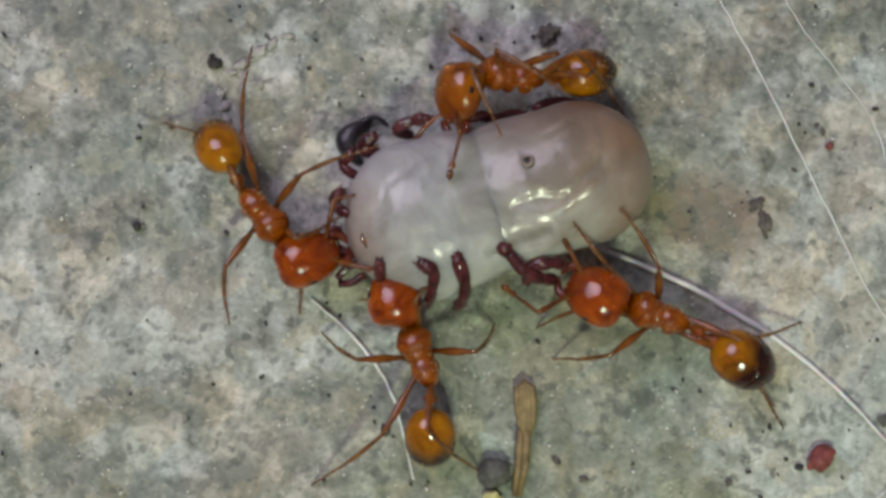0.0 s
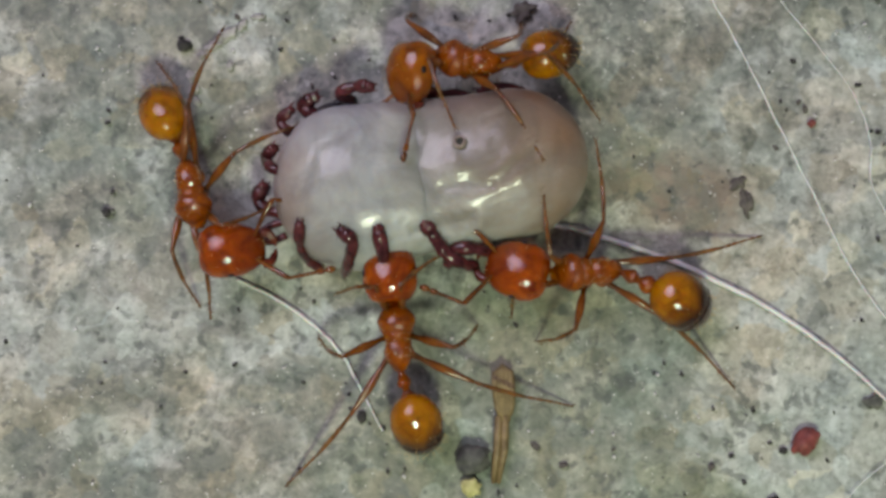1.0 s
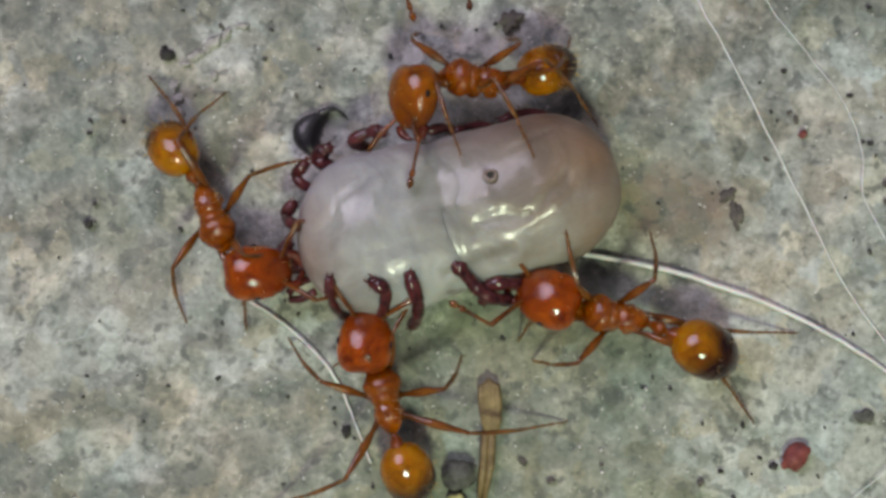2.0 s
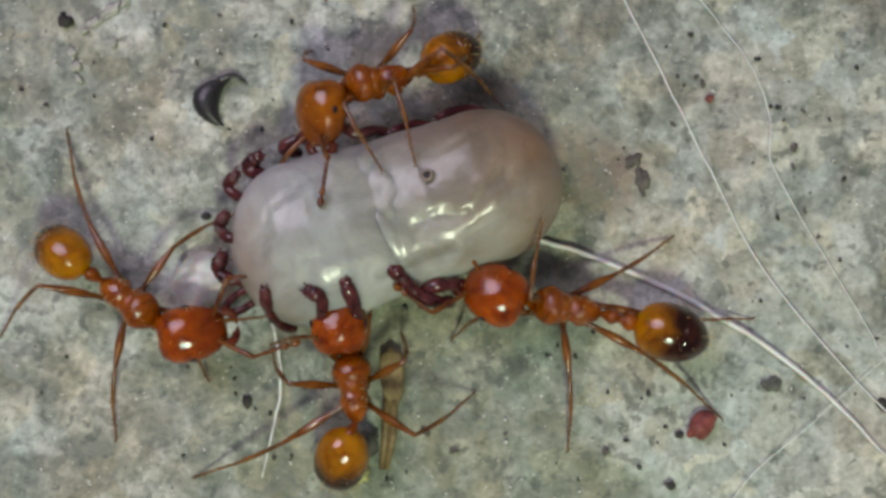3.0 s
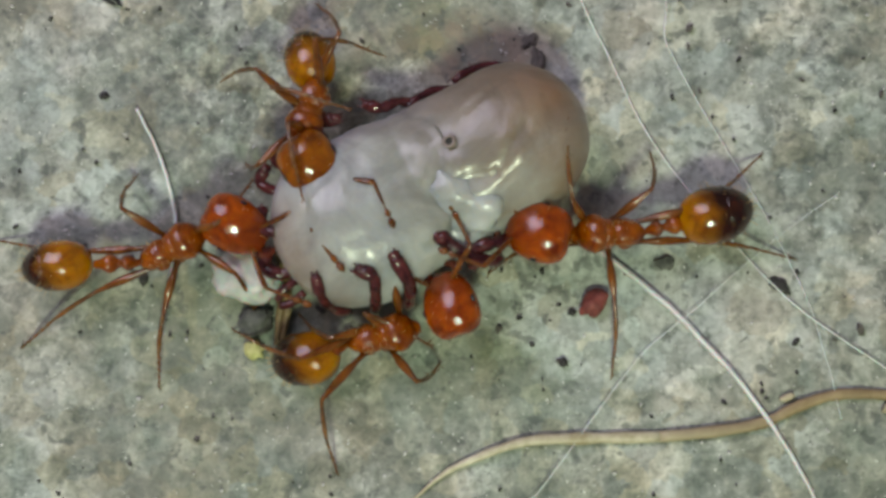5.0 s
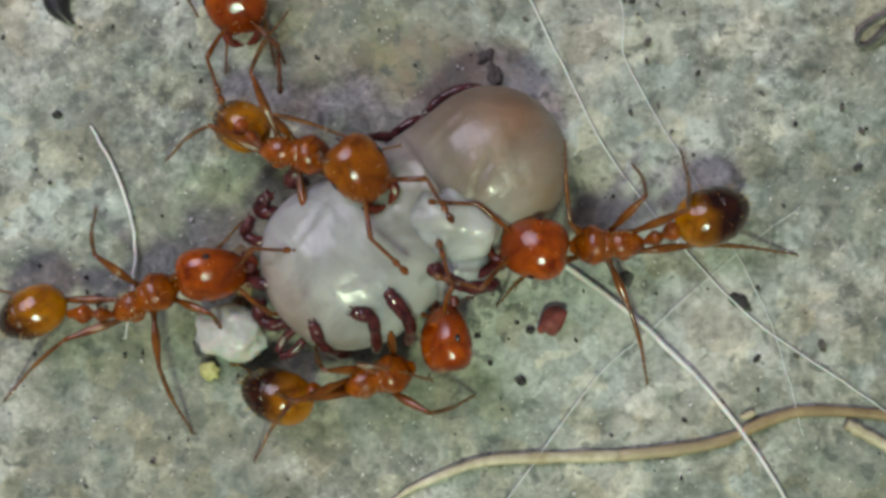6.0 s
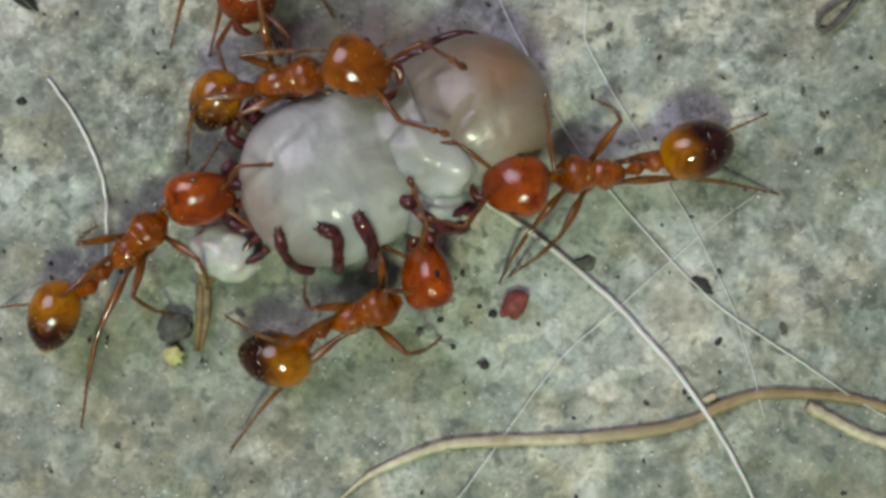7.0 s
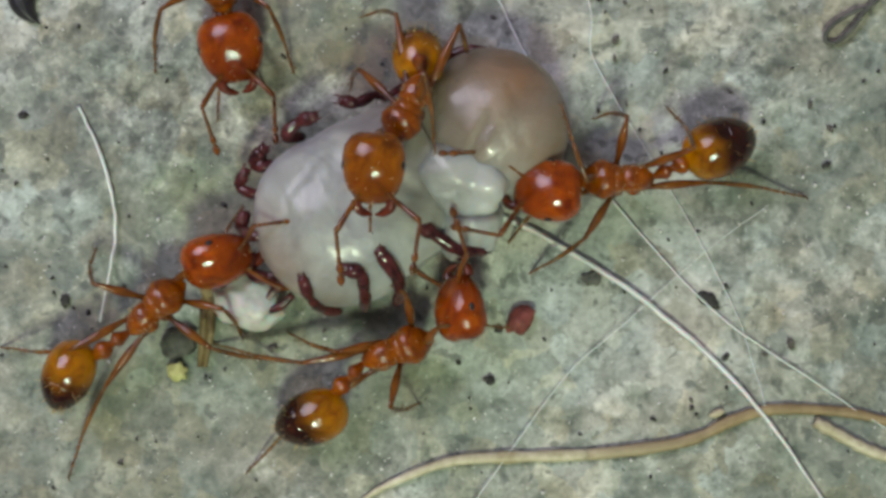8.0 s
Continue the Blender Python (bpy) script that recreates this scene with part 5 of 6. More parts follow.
    drive_ant(ANT_AT_MOUTH, [
        (0, -3.31, 2.77, 0.93, -48.5), (0.5, -3.88, 3.1, 0.93, -69.42), (1, -4.02, 2.89, 0.93, -78.02), (1.2, -3.95, 2.79, 0.93, -71.92),
        (2.3, -3.17, 2.64, 0.93, -67.84), (2.5, -2.96, 2.56, 0.93, -70.38), (2.7, -2.57, -0.25, 0.93, -33.05), (2.8, -2.68, 0.64, 0.93, -40), (3, -3.02, 0.75, 0.93, -36.29),
        (3.5, -2.1, 0.27, 0.93, -18.81), (4, -1.16, 0.01, 0.93, 4.06), (4.5, -0.85, -0.53, 0.93, 13.87), (4.7, -0.65, -0.37, 0.93, 24.36),
        (5.8, -0.38, -0.7, 0.93, 30.23), (6, -0.24, -0.96, 0.93, 27.27), (6.5, 0.24, -0.62, 0.93, 38.95), (7, 0.25, -0.28, 0.93, 43.46),
        (7.5, 0.34, -0.62, 0.93, 36.34), (8, 0.46, -1.1, 0.93, 41.94),
    ], [
        (0, -2.52, 2, 1, 20), (0.5, -3.05, 2.21, 1, 8), (1, -3.32, 1.89, 1, 4), (1.2, -3.16, 1.94, 1, 5), (2.3, -2.41, 1.65, 1, 5),
        (2.5, -2.2, 1.52, 1, 6), (2.7, -1.45, -0.56, 1, 25), (2.8, -1.79, -0.24, 1, 0), (3, -1.97, 0.21, 1, 10), (3.5, -1.04, 0.07, 1, 10), (4, -0.05, -0.01, 1, -15),
        (4.5, 0.25, -0.29, 1, -40), (4.7, 0.4, -0.04, 1, -35), (5.8, 0.76, -0.31, 1, -15), (6, 0.87, -0.57, 1, 0), (6.5, 1.29, -0.09, 1, 0),
        (7, 1.31, 0.4, 1, 5), (7.5, 1.43, -0.04, 1, -5), (8, 1.51, -0.35, 1, 10),
    ], [
        (0, -4.13, 4.01, 0.8, -61.24), (0.5, -4.6, 4.37, 0.8, -54.67), (1, -4.54, 4.31, 0.8, -65.31), (1.2, -4.63, 4.18, 0.8, -60.27),
        (2.3, -3.9, 3.76, 0.8, -49.68), (2.5, -3.54, 3.84, 0.8, -62.68), (2.7, -4.26, 0.48, 0.8, -19.32), (2.8, -3.97, 1.42, 0.8, -35), (3, -4.16, 1.59, 0.8, -35.96),
        (3.5, -3.56, 0.84, 0.8, -22.44), (4, -2.93, 0.32, 0.8, -15.3), (4.5, -2.71, -0.76, 0.8, 4.87), (4.7, -2.61, -0.59, 0.8, 0.86),
        (5.8, -2.18, -1.09, 0.8, 15), (6, -2.11, -1.15, 0.8, 24), (6.5, -1.52, -1.32, 0.8, 50), (7, -1.15, -1.46, 0.8, 72),
        (7.5, -1.22, -1.64, 0.8, 66), (8, -0.97, -2.16, 0.8, 66),
    ], {
        "left_front": [
            (0, -2.03, 2.75, 0.6), (0.5, -2.04, 2.61, 0.6), (1, -2.71, 2.67, 0.6), (1.2, -2.8, 2.78, 0.6), (2.3, -1.61, 1.86, 0.6),
            (2.5, -1.15, 1.77, 0.6), (2.7, -0.8, 0.82, 0.6), (3, -0.74, 0.48, 0.6), (3.5, -0.42, 1.14, 0.6), (4, 0.48, 0.65, 0.6),
            (4.5, 0.56, 0.52, 0.6), (4.7, 0.57, 0.7, 0.6), (5.8, 1.03, 0.54, 0.6), (6, 1.31, 0.31, 0.6), (6.5, 1.6, 0.87, 0.6), (7, 1.66, 1.27, 0.6),
            (7.5, 1.9, 0.7, 0.6), (8, 1.96, 0.39, 0.6),
        ],
        "left_middle": [
            (0, -1.37, 3.93, 1), (0.5, -1.88, 4.25, 0.8), (1, -2.06, 4.09, 0.8), (1.2, -2.47, 4.11, 0.5), (2.3, -1.21, 3.56, 0.8),
            (2.5, -0.75, 3.4, 0.8), (2.7, -1.87, 0.76, 0), (3, -1.39, 2.28, 0), (3.5, -0.69, 1.76, 0), (4, -1.42, 1.49, 0), (4.5, -1.46, 0.99, 0),
            (4.7, -1.41, 0.89, 0), (5.8, -1.25, 0.64, 0), (6, -1.27, 0.6, 0), (6.5, -0.6, -0.08, 0), (7, -0.66, 0.06, 0), (7.5, -0.64, 0.01, 0),
            (8, -0.71, -0.07, 0),
        ],
        "left_hind": [
            (0, -3.68, 5.9, 0), (0.5, -3.68, 5.92, 0), (1, -3.65, 5.92, 0), (1.2, -3.64, 5.91, 0), (2.3, -3.23, 4.57, 0), (2.5, -2.7, 4.52, 0),
            (2.7, -3.99, 2.43, 0), (3, -4.34, 3.78, 0), (3.5, -4.8, 2.57, 0), (4, -4.09, 1.06, 0), (4.5, -4.16, 0.05, 0), (4.7, -3.97, -0.04, 0),
            (5.8, -4.43, -0.66, 0), (6, -3.47, -0.59, 0), (6.5, -2.04, -0.24, 0), (7, -2.3, -1.28, 0), (7.5, -2.22, -1.29, 0), (8, -2.33, -1.68, 0),
        ],
        "right_front": [
            (0, -2.76, 1.11, 0), (0.5, -3.45, 1.48, 0), (1, -2.69, 1.01, 0), (1.2, -3.22, 1.37, 0), (2.3, -2.25, 0.85, 0), (2.5, -2.27, 0.81, 0),
            (2.7, -1.01, -1.25, 0), (3, -1.87, -0.58, 0), (3.5, -0.51, -0.98, 0), (4, -0.47, -0.71, 0), (4.5, -0.01, -1.19, 0), (4.7, 0.66, -1.58, 0),
            (5.8, 0.84, -1.59, 0), (6, 0.91, -1.72, 0), (6.5, 1.49, -1.25, 0), (7, 1.24, -1.12, 0), (7.5, 1.49, -1.13, 0), (8, 1.74, -1.63, 0),
        ],
        "right_middle": [
            (0, -4.01, 0.91, 0), (0.5, -3.99, 0.94, 0), (1, -4.02, 0.97, 0), (1.2, -4.01, 0.99, 0), (2.3, -3.95, 0.91, 0), (2.5, -3.96, 0.88, 0),
            (2.7, -2.16, -1.9, 0), (3, -3.49, -1.93, 0), (3.5, -3.52, -1.98, 0), (4, -2.13, -2.47, 0), (4.5, -1.68, -3.45, 0), (4.7, -1.68, -3.41, 0),
            (5.8, 0.36, -3.09, 0), (6, 0.33, -3.16, 0), (6.5, 0.49, -1.62, 0), (7, 0.71, -1.49, 0), (7.5, 0.64, -1.2, 0), (8, 2.39, -2.02, 0),
        ],
        "right_hind": [
            (0, -4.15, 5.48, 0), (0.5, -4.24, 5.46, 0), (1, -4.15, 5.47, 0), (1.2, -4.13, 5.36, 0), (2.3, -4.17, 5.43, 0), (2.5, -4.1, 5.33, 0),
            (2.7, -5.03, -0.64, 0), (3, -5.41, 0.21, 0), (3.5, -4.96, 0.07, 0), (4, -3.89, -0.4, 0), (4.5, -3.94, -2.11, 0), (4.7, -3.75, -2.06, 0),
            (5.8, -3.93, -2.71, 0), (6, -2.99, -2.31, 0), (6.5, -1.26, -3.86, 0), (7, -1.28, -4.14, 0), (7.5, -1.31, -3.90, 0), (8, -1.32, -4.05, 0),
        ],
    }, [(0, 0), (4.5, 0), (5.8, 38), (8, 38)], [(0, -32), (3, -24), (4.5, 0), (8, 0)])
    drive_ant(ANT_BY_STRAW, [
        (0, -0.61, 0.35, 0.9, 111.3), (0.5, -0.77, 0.58, 0.9, 123.28), (1, -0.56, 0.41, 0.9, 93.57), (1.2, -0.68, 0.22, 0.9, 89.34),
        (2.3, -0.45, -0.59, 0.9, 106.69), (2.5, -0.28, -0.6, 0.9, 100.51), (2.7, 0.42, -0.72, 0.9, 103.22), (3, 0.62, -0.69, 0.9, 95.34),
        (3.5, 1.07, -1.3, 0.9, 75.05), (4, 0.87, -1.72, 0.9, 56.85), (4.2, 1.61, -1.81, 0.9, 38), (4.5, 2.21, -1.69, 0.9, 28.27), (4.7, 2.66, -1.81, 0.9, 11.08),
        (5.8, 3.38, -2.26, 0.9, 16.34), (6, 3.5, -2.3, 0.9, 16.74), (6.5, 3.98, -1.77, 0.9, 8.9), (7, 3.92, -1.52, 0.9, 18.54),
        (7.5, 4.04, -1.66, 0.9, 28.35), (8, 4.33, -1.86, 0.9, 18.66),
    ], [
        (0, -1.02, 1.35, 1.1, 85), (0.5, -1.32, 1.46, 1.1, 95), (1, -0.67, 1.5, 1.1, 92), (1.2, -0.57, 1.25, 1.1, 95), (2.3, -0.92, 0.33, 1.1, 80),
        (2.5, -0.6, 0.25, 1.1, 78), (2.7, 0.07, 0.2, 1.1, 90), (3, 0.42, 0.36, 1.1, 90), (3.5, 1.45, -0.45, 1.1, 92), (4, 1.58, -0.94, 1.1, 80),
        (4.2, 2.31, -1.55, 1.1, 92), (4.5, 3.23, -0.97, 1.1, 105), (4.7, 3.79, -1.34, 1.1, 110), (5.8, 4.5, -1.73, 1.1, 105), (6, 4.62, -1.68, 1.1, 100),
        (6.5, 5.06, -1.29, 1.1, 100), (7, 4.94, -0.96, 1.1, 105), (7.5, 5.13, -0.96, 1.1, 105), (8, 5.38, -1.21, 1.1, 100),
    ], [
        (0, -0.43, -1.07, 0.62, 90.95), (0.5, -0.16, -0.92, 0.62, 107.79), (1, -0.24, -1.08, 0.62, 105.88), (1.2, -0.28, -1.25, 0.62, 111.37),
        (2.3, -0.1, -1.76, 0.62, 106.47), (2.5, -0.14, -1.74, 0.62, 95.45), (2.7, 0.39, -1.83, 0.62, 81.69), (3, 0.39, -1.89, 0.62, 70.81),
        (3.5, 0.4, -2.34, 0.62, 50.25), (4, 0.19, -2.56, 0.62, 47.89), (4.2, 0.52, -2.58, 0.62, 42), (4.5, 1.21, -2.46, 0.62, 43.49), (4.7, 1.5, -2.21, 0.62, 14),
        (5.8, 1.75, -2.52, 0.62, -18), (6, 1.84, -2.55, 0.62, -20), (6.5, 2.32, -2.25, 0.62, -15), (7, 2.41, -2.22, 0.62, -14),
        (7.5, 2.65, -2.63, 0.62, 10), (8, 2.92, -2.93, 0.62, 18),
    ], {
        "left_front": [
            (0, -1.63, 1.33, 0.5), (0.5, -2.1, 1.01, 0.5), (1, -1.62, 1.17, 0.5), (1.2, -1.51, 1.05, 0.5), (2.3, -1.34, -0.12, 0.5),
            (2.5, -1.16, -0.2, 0.5), (2.7, -0.67, -0.58, 0.5), (3, -0.75, 0.02, 0.5), (3.5, -0.44, -0.7, 0.5), (4, 0.55, -0.64, 0.5),
            (4.5, 1.95, -0.8, 0.5), (4.7, 2.14, -0.63, 0.5), (5.8, 2.78, -0.69, 0.5), (6, 2.96, -0.92, 0.5), (6.5, 3.54, -0.46, 0.5),
            (7, 3.59, -0.07, 0.5), (7.5, 3.64, -0.35, 0.5), (8, 3.78, -0.57, 0.5),
        ],
        "left_middle": [
            (0, -2.36, 0.76, 0), (0.5, -1.86, 0.33, 0), (1, -1.96, 0.42, 0), (1.2, -2.09, 0.34, 0), (2.3, -2.25, 0.75, 0), (2.5, -2.7, 0.67, 0),
            (2.7, -1.01, -0.68, 0), (3, -0.82, -0.07, 0), (3.5, -0.55, -1.03, 0), (4, -1.14, -1.74, 0), (4.5, 1.04, -1.82, 0), (4.7, 1.04, -1.54, 0),
            (5.8, 2.36, -1.61, 0), (6, 2.43, -1.65, 0), (6.5, 2.54, -1.46, 0), (7, 2.86, -0.97, 0), (7.5, 2.72, -1.53, 0), (8, 2.5, -1.55, 0),
        ],
        "left_hind": [
            (0, -2.54, -1.91, 0), (0.5, -2.3, -1.82, 0), (1, -2.69, -2.29, 0), (1.2, -2.34, -1.83, 0), (2.3, -2.54, -2.26, 0), (2.5, -2.6, -2.37, 0),
            (2.7, -2.16, -2.09, 0), (3, -2.44, -2.32, 0), (3.5, -2.29, -1.99, 0), (4, -2.27, -2.05, 0), (4.5, -1.26, -2.27, 0), (4.7, 0.56, -1.53, 0),
            (5.8, -0.35, -2.47, 0), (6, 1.1, -2, 0), (6.5, 1.01, -2.01, 0), (7, 1.52, -1.51, 0), (7.5, 1.01, -1.78, 0), (8, 1.27, -1.71, 0),
        ],
        "right_front": [
            (0, 0.04, 2.09, 0.9), (0.5, 0.01, 2.28, 0.9), (1, 0.36, 1.89, 0.9), (1.2, 0.23, 2.06, 0.9), (2.3, 0.28, 1.53, 0.9), (2.5, 0.55, 1.35, 0.9),
            (2.7, 0.8, 0.79, 0.9), (3, 1.38, 1.73, 0.9), (3.5, 1.62, 0.55, 0.9), (4, 2.25, 0.14, 0.9), (4.5, 2.63, -0.27, 0.9),
            (4.7, 2.83, -0.29, 0.9), (5.8, 3.81, -0.45, 0.9), (6, 3.82, -0.58, 0.9), (6.5, 4.3, -0.22, 0.9), (7, 4.9, -0.13, 0.9),
            (7.5, 5.05, -0.04, 0.9), (8, 5.8, -0.54, 0.9),
        ],
        "right_middle": [
            (0, 0.69, 0.91, 0), (0.5, 0.72, 1, 0), (1, 0.79, 0.63, 0), (1.2, 0.69, 0.65, 0), (2.3, 0.78, 0.24, 0), (2.5, 0.86, 0.35, 0),
            (2.7, 1.29, -0.14, 0), (3, 1.37, 0.18, 0), (3.5, 2.03, -1.29, 0), (4, 1.97, -2.39, 0), (4.5, 3.13, -1.93, 0), (4.7, 3.52, -2.23, 0),
            (5.8, 4.42, -2.86, 0), (6, 5.05, -2.63, 0), (6.5, 4.71, -2.15, 0), (7, 5.12, -1.96, 0), (7.5, 4.69, -2.42, 0), (8, 4.64, -2.77, 0),
        ],
        "right_hind": [
            (0, 0.48, -1.71, 0), (0.5, 2.67, -0.82, 0), (1, 2.57, -0.84, 0), (1.2, 2.57, -0.82, 0), (2.3, 2.45, -0.81, 0), (2.5, 2.42, -0.83, 0),
            (2.7, 2.33, -0.86, 0), (3, 2.6, -0.83, 0), (3.5, 1.65, -1.84, 0), (4, 2.25, -2.35, 0), (4.5, 1.98, -4.19, 0), (4.7, 2.08, -4.76, 0),
            (5.8, 1.97, -3.16, 0), (6, 1.37, -3.65, 0), (6.5, 1.38, -3.9, 0), (7, 1.3, -4, 0), (7.5, 1.56, -3.95, 0), (8, 1.42, -4.1, 0),
        ],
    }, [(0, 0), (4.5, 0), (5.8, -48), (8, -48)], [(0, -38), (3, -30), (4.7, -20), (5.8, 0), (8, 0)])
    drive_ant(ANT_CLIMBING, [
        (0, 0.96, 5.15, 1.15, 172.54), (0.5, 0.79, 5.23, 1.15, 175.35), (1, 0.68, 5.03, 1.15, 172.64), (1.2, 0.78, 5.07, 1.15, 170.01),
        (2.3, 1.11, 4.82, 1.15, 175.27), (2.5, 1.33, 4.7, 1.15, 172.58), (2.7, 1.28, 4.31, 1.15, 177.59), (3, 1.08, 4.27, 1.15, 189.51),
        (3.5, 1.48, 4.01, 1.15, 215.54), (4, 1.44, 2.89, 1.15, 204.38), (4.5, 1.38, 1.98, 1.15, 207.26), (4.7, 1.55, 1.86, 1.15, 211.44),
        (4.95, 1.70, 1.76, 1.2, 244.04), (5.2, 1.84, 1.66, 1.28, 276.65), (5.4, 1.96, 1.57, 1.35, 302.73), (5.6, 2.08, 1.49, 1.42, 328.82),
        (5.8, 2.19, 1.40, 1.5, 354.9), (6, 2.29, 1.29, 1.5, 351.27), (6.5, 3.25, 2.00, 1.5, 373.91), (7, 2.87, 2.19, 1.6, 368.45),
        (7.5, 3.26, 1.99, 1.85, 326.9), (7.8, 4.15, 1.92, 2, 262), (8, 4.67, 1.86, 2.1, 243.04),
    ], [
        (0, 0.06, 4.81, 1.25, 257), (0.5, -0.19, 4.98, 1.25, 258), (1, -0.29, 4.8, 1.25, 258), (1.2, -0.23, 4.87, 1.25, 258),
        (2.3, 0.08, 4.48, 1.25, 260), (2.5, 0.33, 4.34, 1.25, 260), (2.7, 0.34, 3.9, 1.25, 260), (3, 0.18, 3.73, 1.25, 262),
        (3.5, 0.73, 3.25, 1.25, 270), (4, 0.83, 2.18, 1.25, 278), (4.5, 0.87, 1.15, 1.25, 283), (4.7, 1.08, 1.02, 1.25, 285),
        (4.95, 1.63, 0.82, 1.4, 299.55), (5.2, 2.15, 0.76, 1.55, 299.09), (5.4, 2.54, 0.81, 1.7, 298.73), (5.6, 2.89, 0.93, 1.8, 298.36),
        (5.8, 3.17, 1.14, 1.9, 298), (6, 3.33, 0.95, 1.9, 308), (6.5, 4.33, 2.12, 1.95, 335), (7, 3.97, 2.24, 2.1, 335), (7.5, 4.15, 1.13, 2.4, 268),
        (7.8, 4.07, 1.04, 2.65, 268), (8, 4.16, 0.86, 2.75, 268),
    ], [
        (0, 2.29, 5.23, 0.9, 189.49), (0.5, 2.15, 5.22, 0.9, 182.34), (1, 2.07, 5.19, 0.9, 194.67), (1.2, 2.21, 5.22, 0.9, 194.84),
        (2.3, 2.24, 5.05, 0.9, 203.78), (2.5, 2.39, 4.98, 0.9, 212.53), (2.7, 2.24, 4.74, 0.9, 223.89), (3, 2.3, 4.7, 0.9, 204.43),
        (3.5, 2.34, 4.59, 0.9, 212.41), (4, 2.11, 3.69, 0.9, 262), (4.5, 1.83, 2.81, 0.9, 242), (4.7, 1.92, 2.75, 0.9, 246),
        (4.95, 1.74, 2.65, 0.9, 281.59), (5.2, 1.61, 2.5, 0.9, 291.57), (5.4, 1.52, 2.36, 0.9, 299.54), (5.6, 1.41, 2.19, 0.9, 307.52),
        (5.8, 1.29, 1.94, 0.9, 315.5), (6, 1.33, 1.83, 0.9, 330), (6.5, 1.79, 1.8, 0.9, 405), (7, 1.56, 1.96, 1, 418),
        (7.5, 1.95, 2.48, 1.2, 372), (7.8, 3.75, 2.92, 1.5, 295), (8, 4.81, 2.75, 1.6, 277.92),
    ], {
        "left_front": [
            (0, 0.74, 4.01, 1.9), (0.5, 0.55, 4.05, 1.9), (1, 0.43, 3.77, 1.9), (1.2, 0.44, 3.81, 1.9), (2.3, 0.86, 3.44, 1.9), (2.5, 1.17, 3.21, 1.9),
            (2.7, 1.25, 2.79, 1.9), (3, 1.17, 2.71, 1.9), (3.5, 1.25, 2.6, 1.9), (4, 0.77, 1.25, 1.9), (4.5, 0.58, 0.23, 1.9), (4.7, 0.78, 0.27, 1.9),
            (4.95, 1.5, 0.22, 1.9), (5.2, 2.05, 0.23, 1.9), (5.4, 2.46, 0.21, 1.9), (5.6, 2.93, 0.21, 1.9), (5.8, 3.49, 0.29, 1.9),
            (6, 3.8, 0.33, 1.9), (6.5, 5.06, 1.45, 1.9), (7, 4.71, 1.47, 1.9), (7.5, 4.74, 0.42, 1.9), (8, 3.9, 0.07, 1.9),
        ],
        "left_middle": [
            (0, 1.82, 4.68, 1.9), (0.5, 2.67, 3.66, 1.9), (1, 1.84, 3.25, 1.9), (1.2, 1.89, 3.7, 1.9), (2.3, 1.93, 3.42, 1.9), (2.5, 2.2, 3.51, 1.9),
            (2.7, 2.37, 3.31, 1.9), (3, 1.7, 2.79, 1.9), (3.5, 2.17, 3.03, 1.9), (4, 1.95, 1.45, 1.9), (4.5, 2.17, 0.92, 1.9), (4.7, 2.46, 0.87, 1.9),
            (4.95, 2.5, 1.51, 1.9), (5.2, 2.2, 1.7, 1.9), (5.4, 2.01, 1.49, 1.9), (5.6, 2.06, 1.08, 1.9), (5.8, 2.44, 0.66, 1.9), (6, 3.1, 0.09, 1.9),
            (6.5, 4.09, 1.02, 1.9), (7, 3.66, 1.58, 1.9), (7.5, 4.25, 2.45, 1.9), (8, 5.05, 1.17, 1.9),
        ],
        "left_hind": [
            (0, 2.98, 4.78, 0.4), (0.5, 2.81, 4.12, 0.4), (1, 2.92, 4.15, 0.4), (1.2, 2.81, 4.31, 0.4), (2.3, 3.17, 4.23, 0.4), (2.5, 3.34, 4.13, 0.4),
            (2.7, 3.34, 4.11, 0.4), (3, 3.14, 3.93, 0.4), (3.5, 3.36, 4.03, 0.4), (4, 3.56, 3.34, 0.4), (4.5, 3.09, 2.56, 0.4), (4.7, 3.19, 2.41, 0.4),
            (4.95, 2.93, 2.68, 0.4), (5.2, 2.75, 2.83, 0.4), (5.4, 2.62, 2.96, 0.4), (5.6, 2.42, 3.13, 0.4), (5.8, 2.07, 3.29, 0.4),
            (6, 2.07, 3.81, 0.4), (6.5, 2.73, 3.63, 0.4), (7, 3.27, 3.73, 0.4), (7.5, 3.32, 3.72, 0.4), (8, 5.6, 2.47, 0.4),
        ],
        "right_middle": [
            (0, 1.55, 5.74, 0.2), (0.5, 1.45, 5.88, 0.2), (1, 1.59, 5.86, 0.2), (1.2, 1.53, 5.8, 0.2), (2.3, 1.61, 5.76, 0.2), (2.5, 1.65, 5.76, 0.2),
            (2.7, 1.65, 5.73, 0.2), (3, 1.64, 5.74, 0.2), (3.5, 1.24, 5.2, 0.2), (4, 0.53, 4.1, 0.2), (4.5, 0.54, 4.13, 0.2), (4.7, 0.69, 3.64, 0.2),
            (4.95, 0.2, 2.7, 0.2), (5.2, 0.29, 1.67, 0.2), (5.4, 0.71, 1.01, 0.2), (5.6, 1.31, 0.6, 0.2), (5.8, 1.93, 0.47, 0.2), (6, 2.85, 0.22, 0.2),
            (6.5, 2.3, 1.29, 0.2), (7, 2.26, 1.41, 0.2), (7.5, 2.13, 1.6, 0.2), (8, 3.62, 2.46, 0.2),
        ],
        "right_hind": [
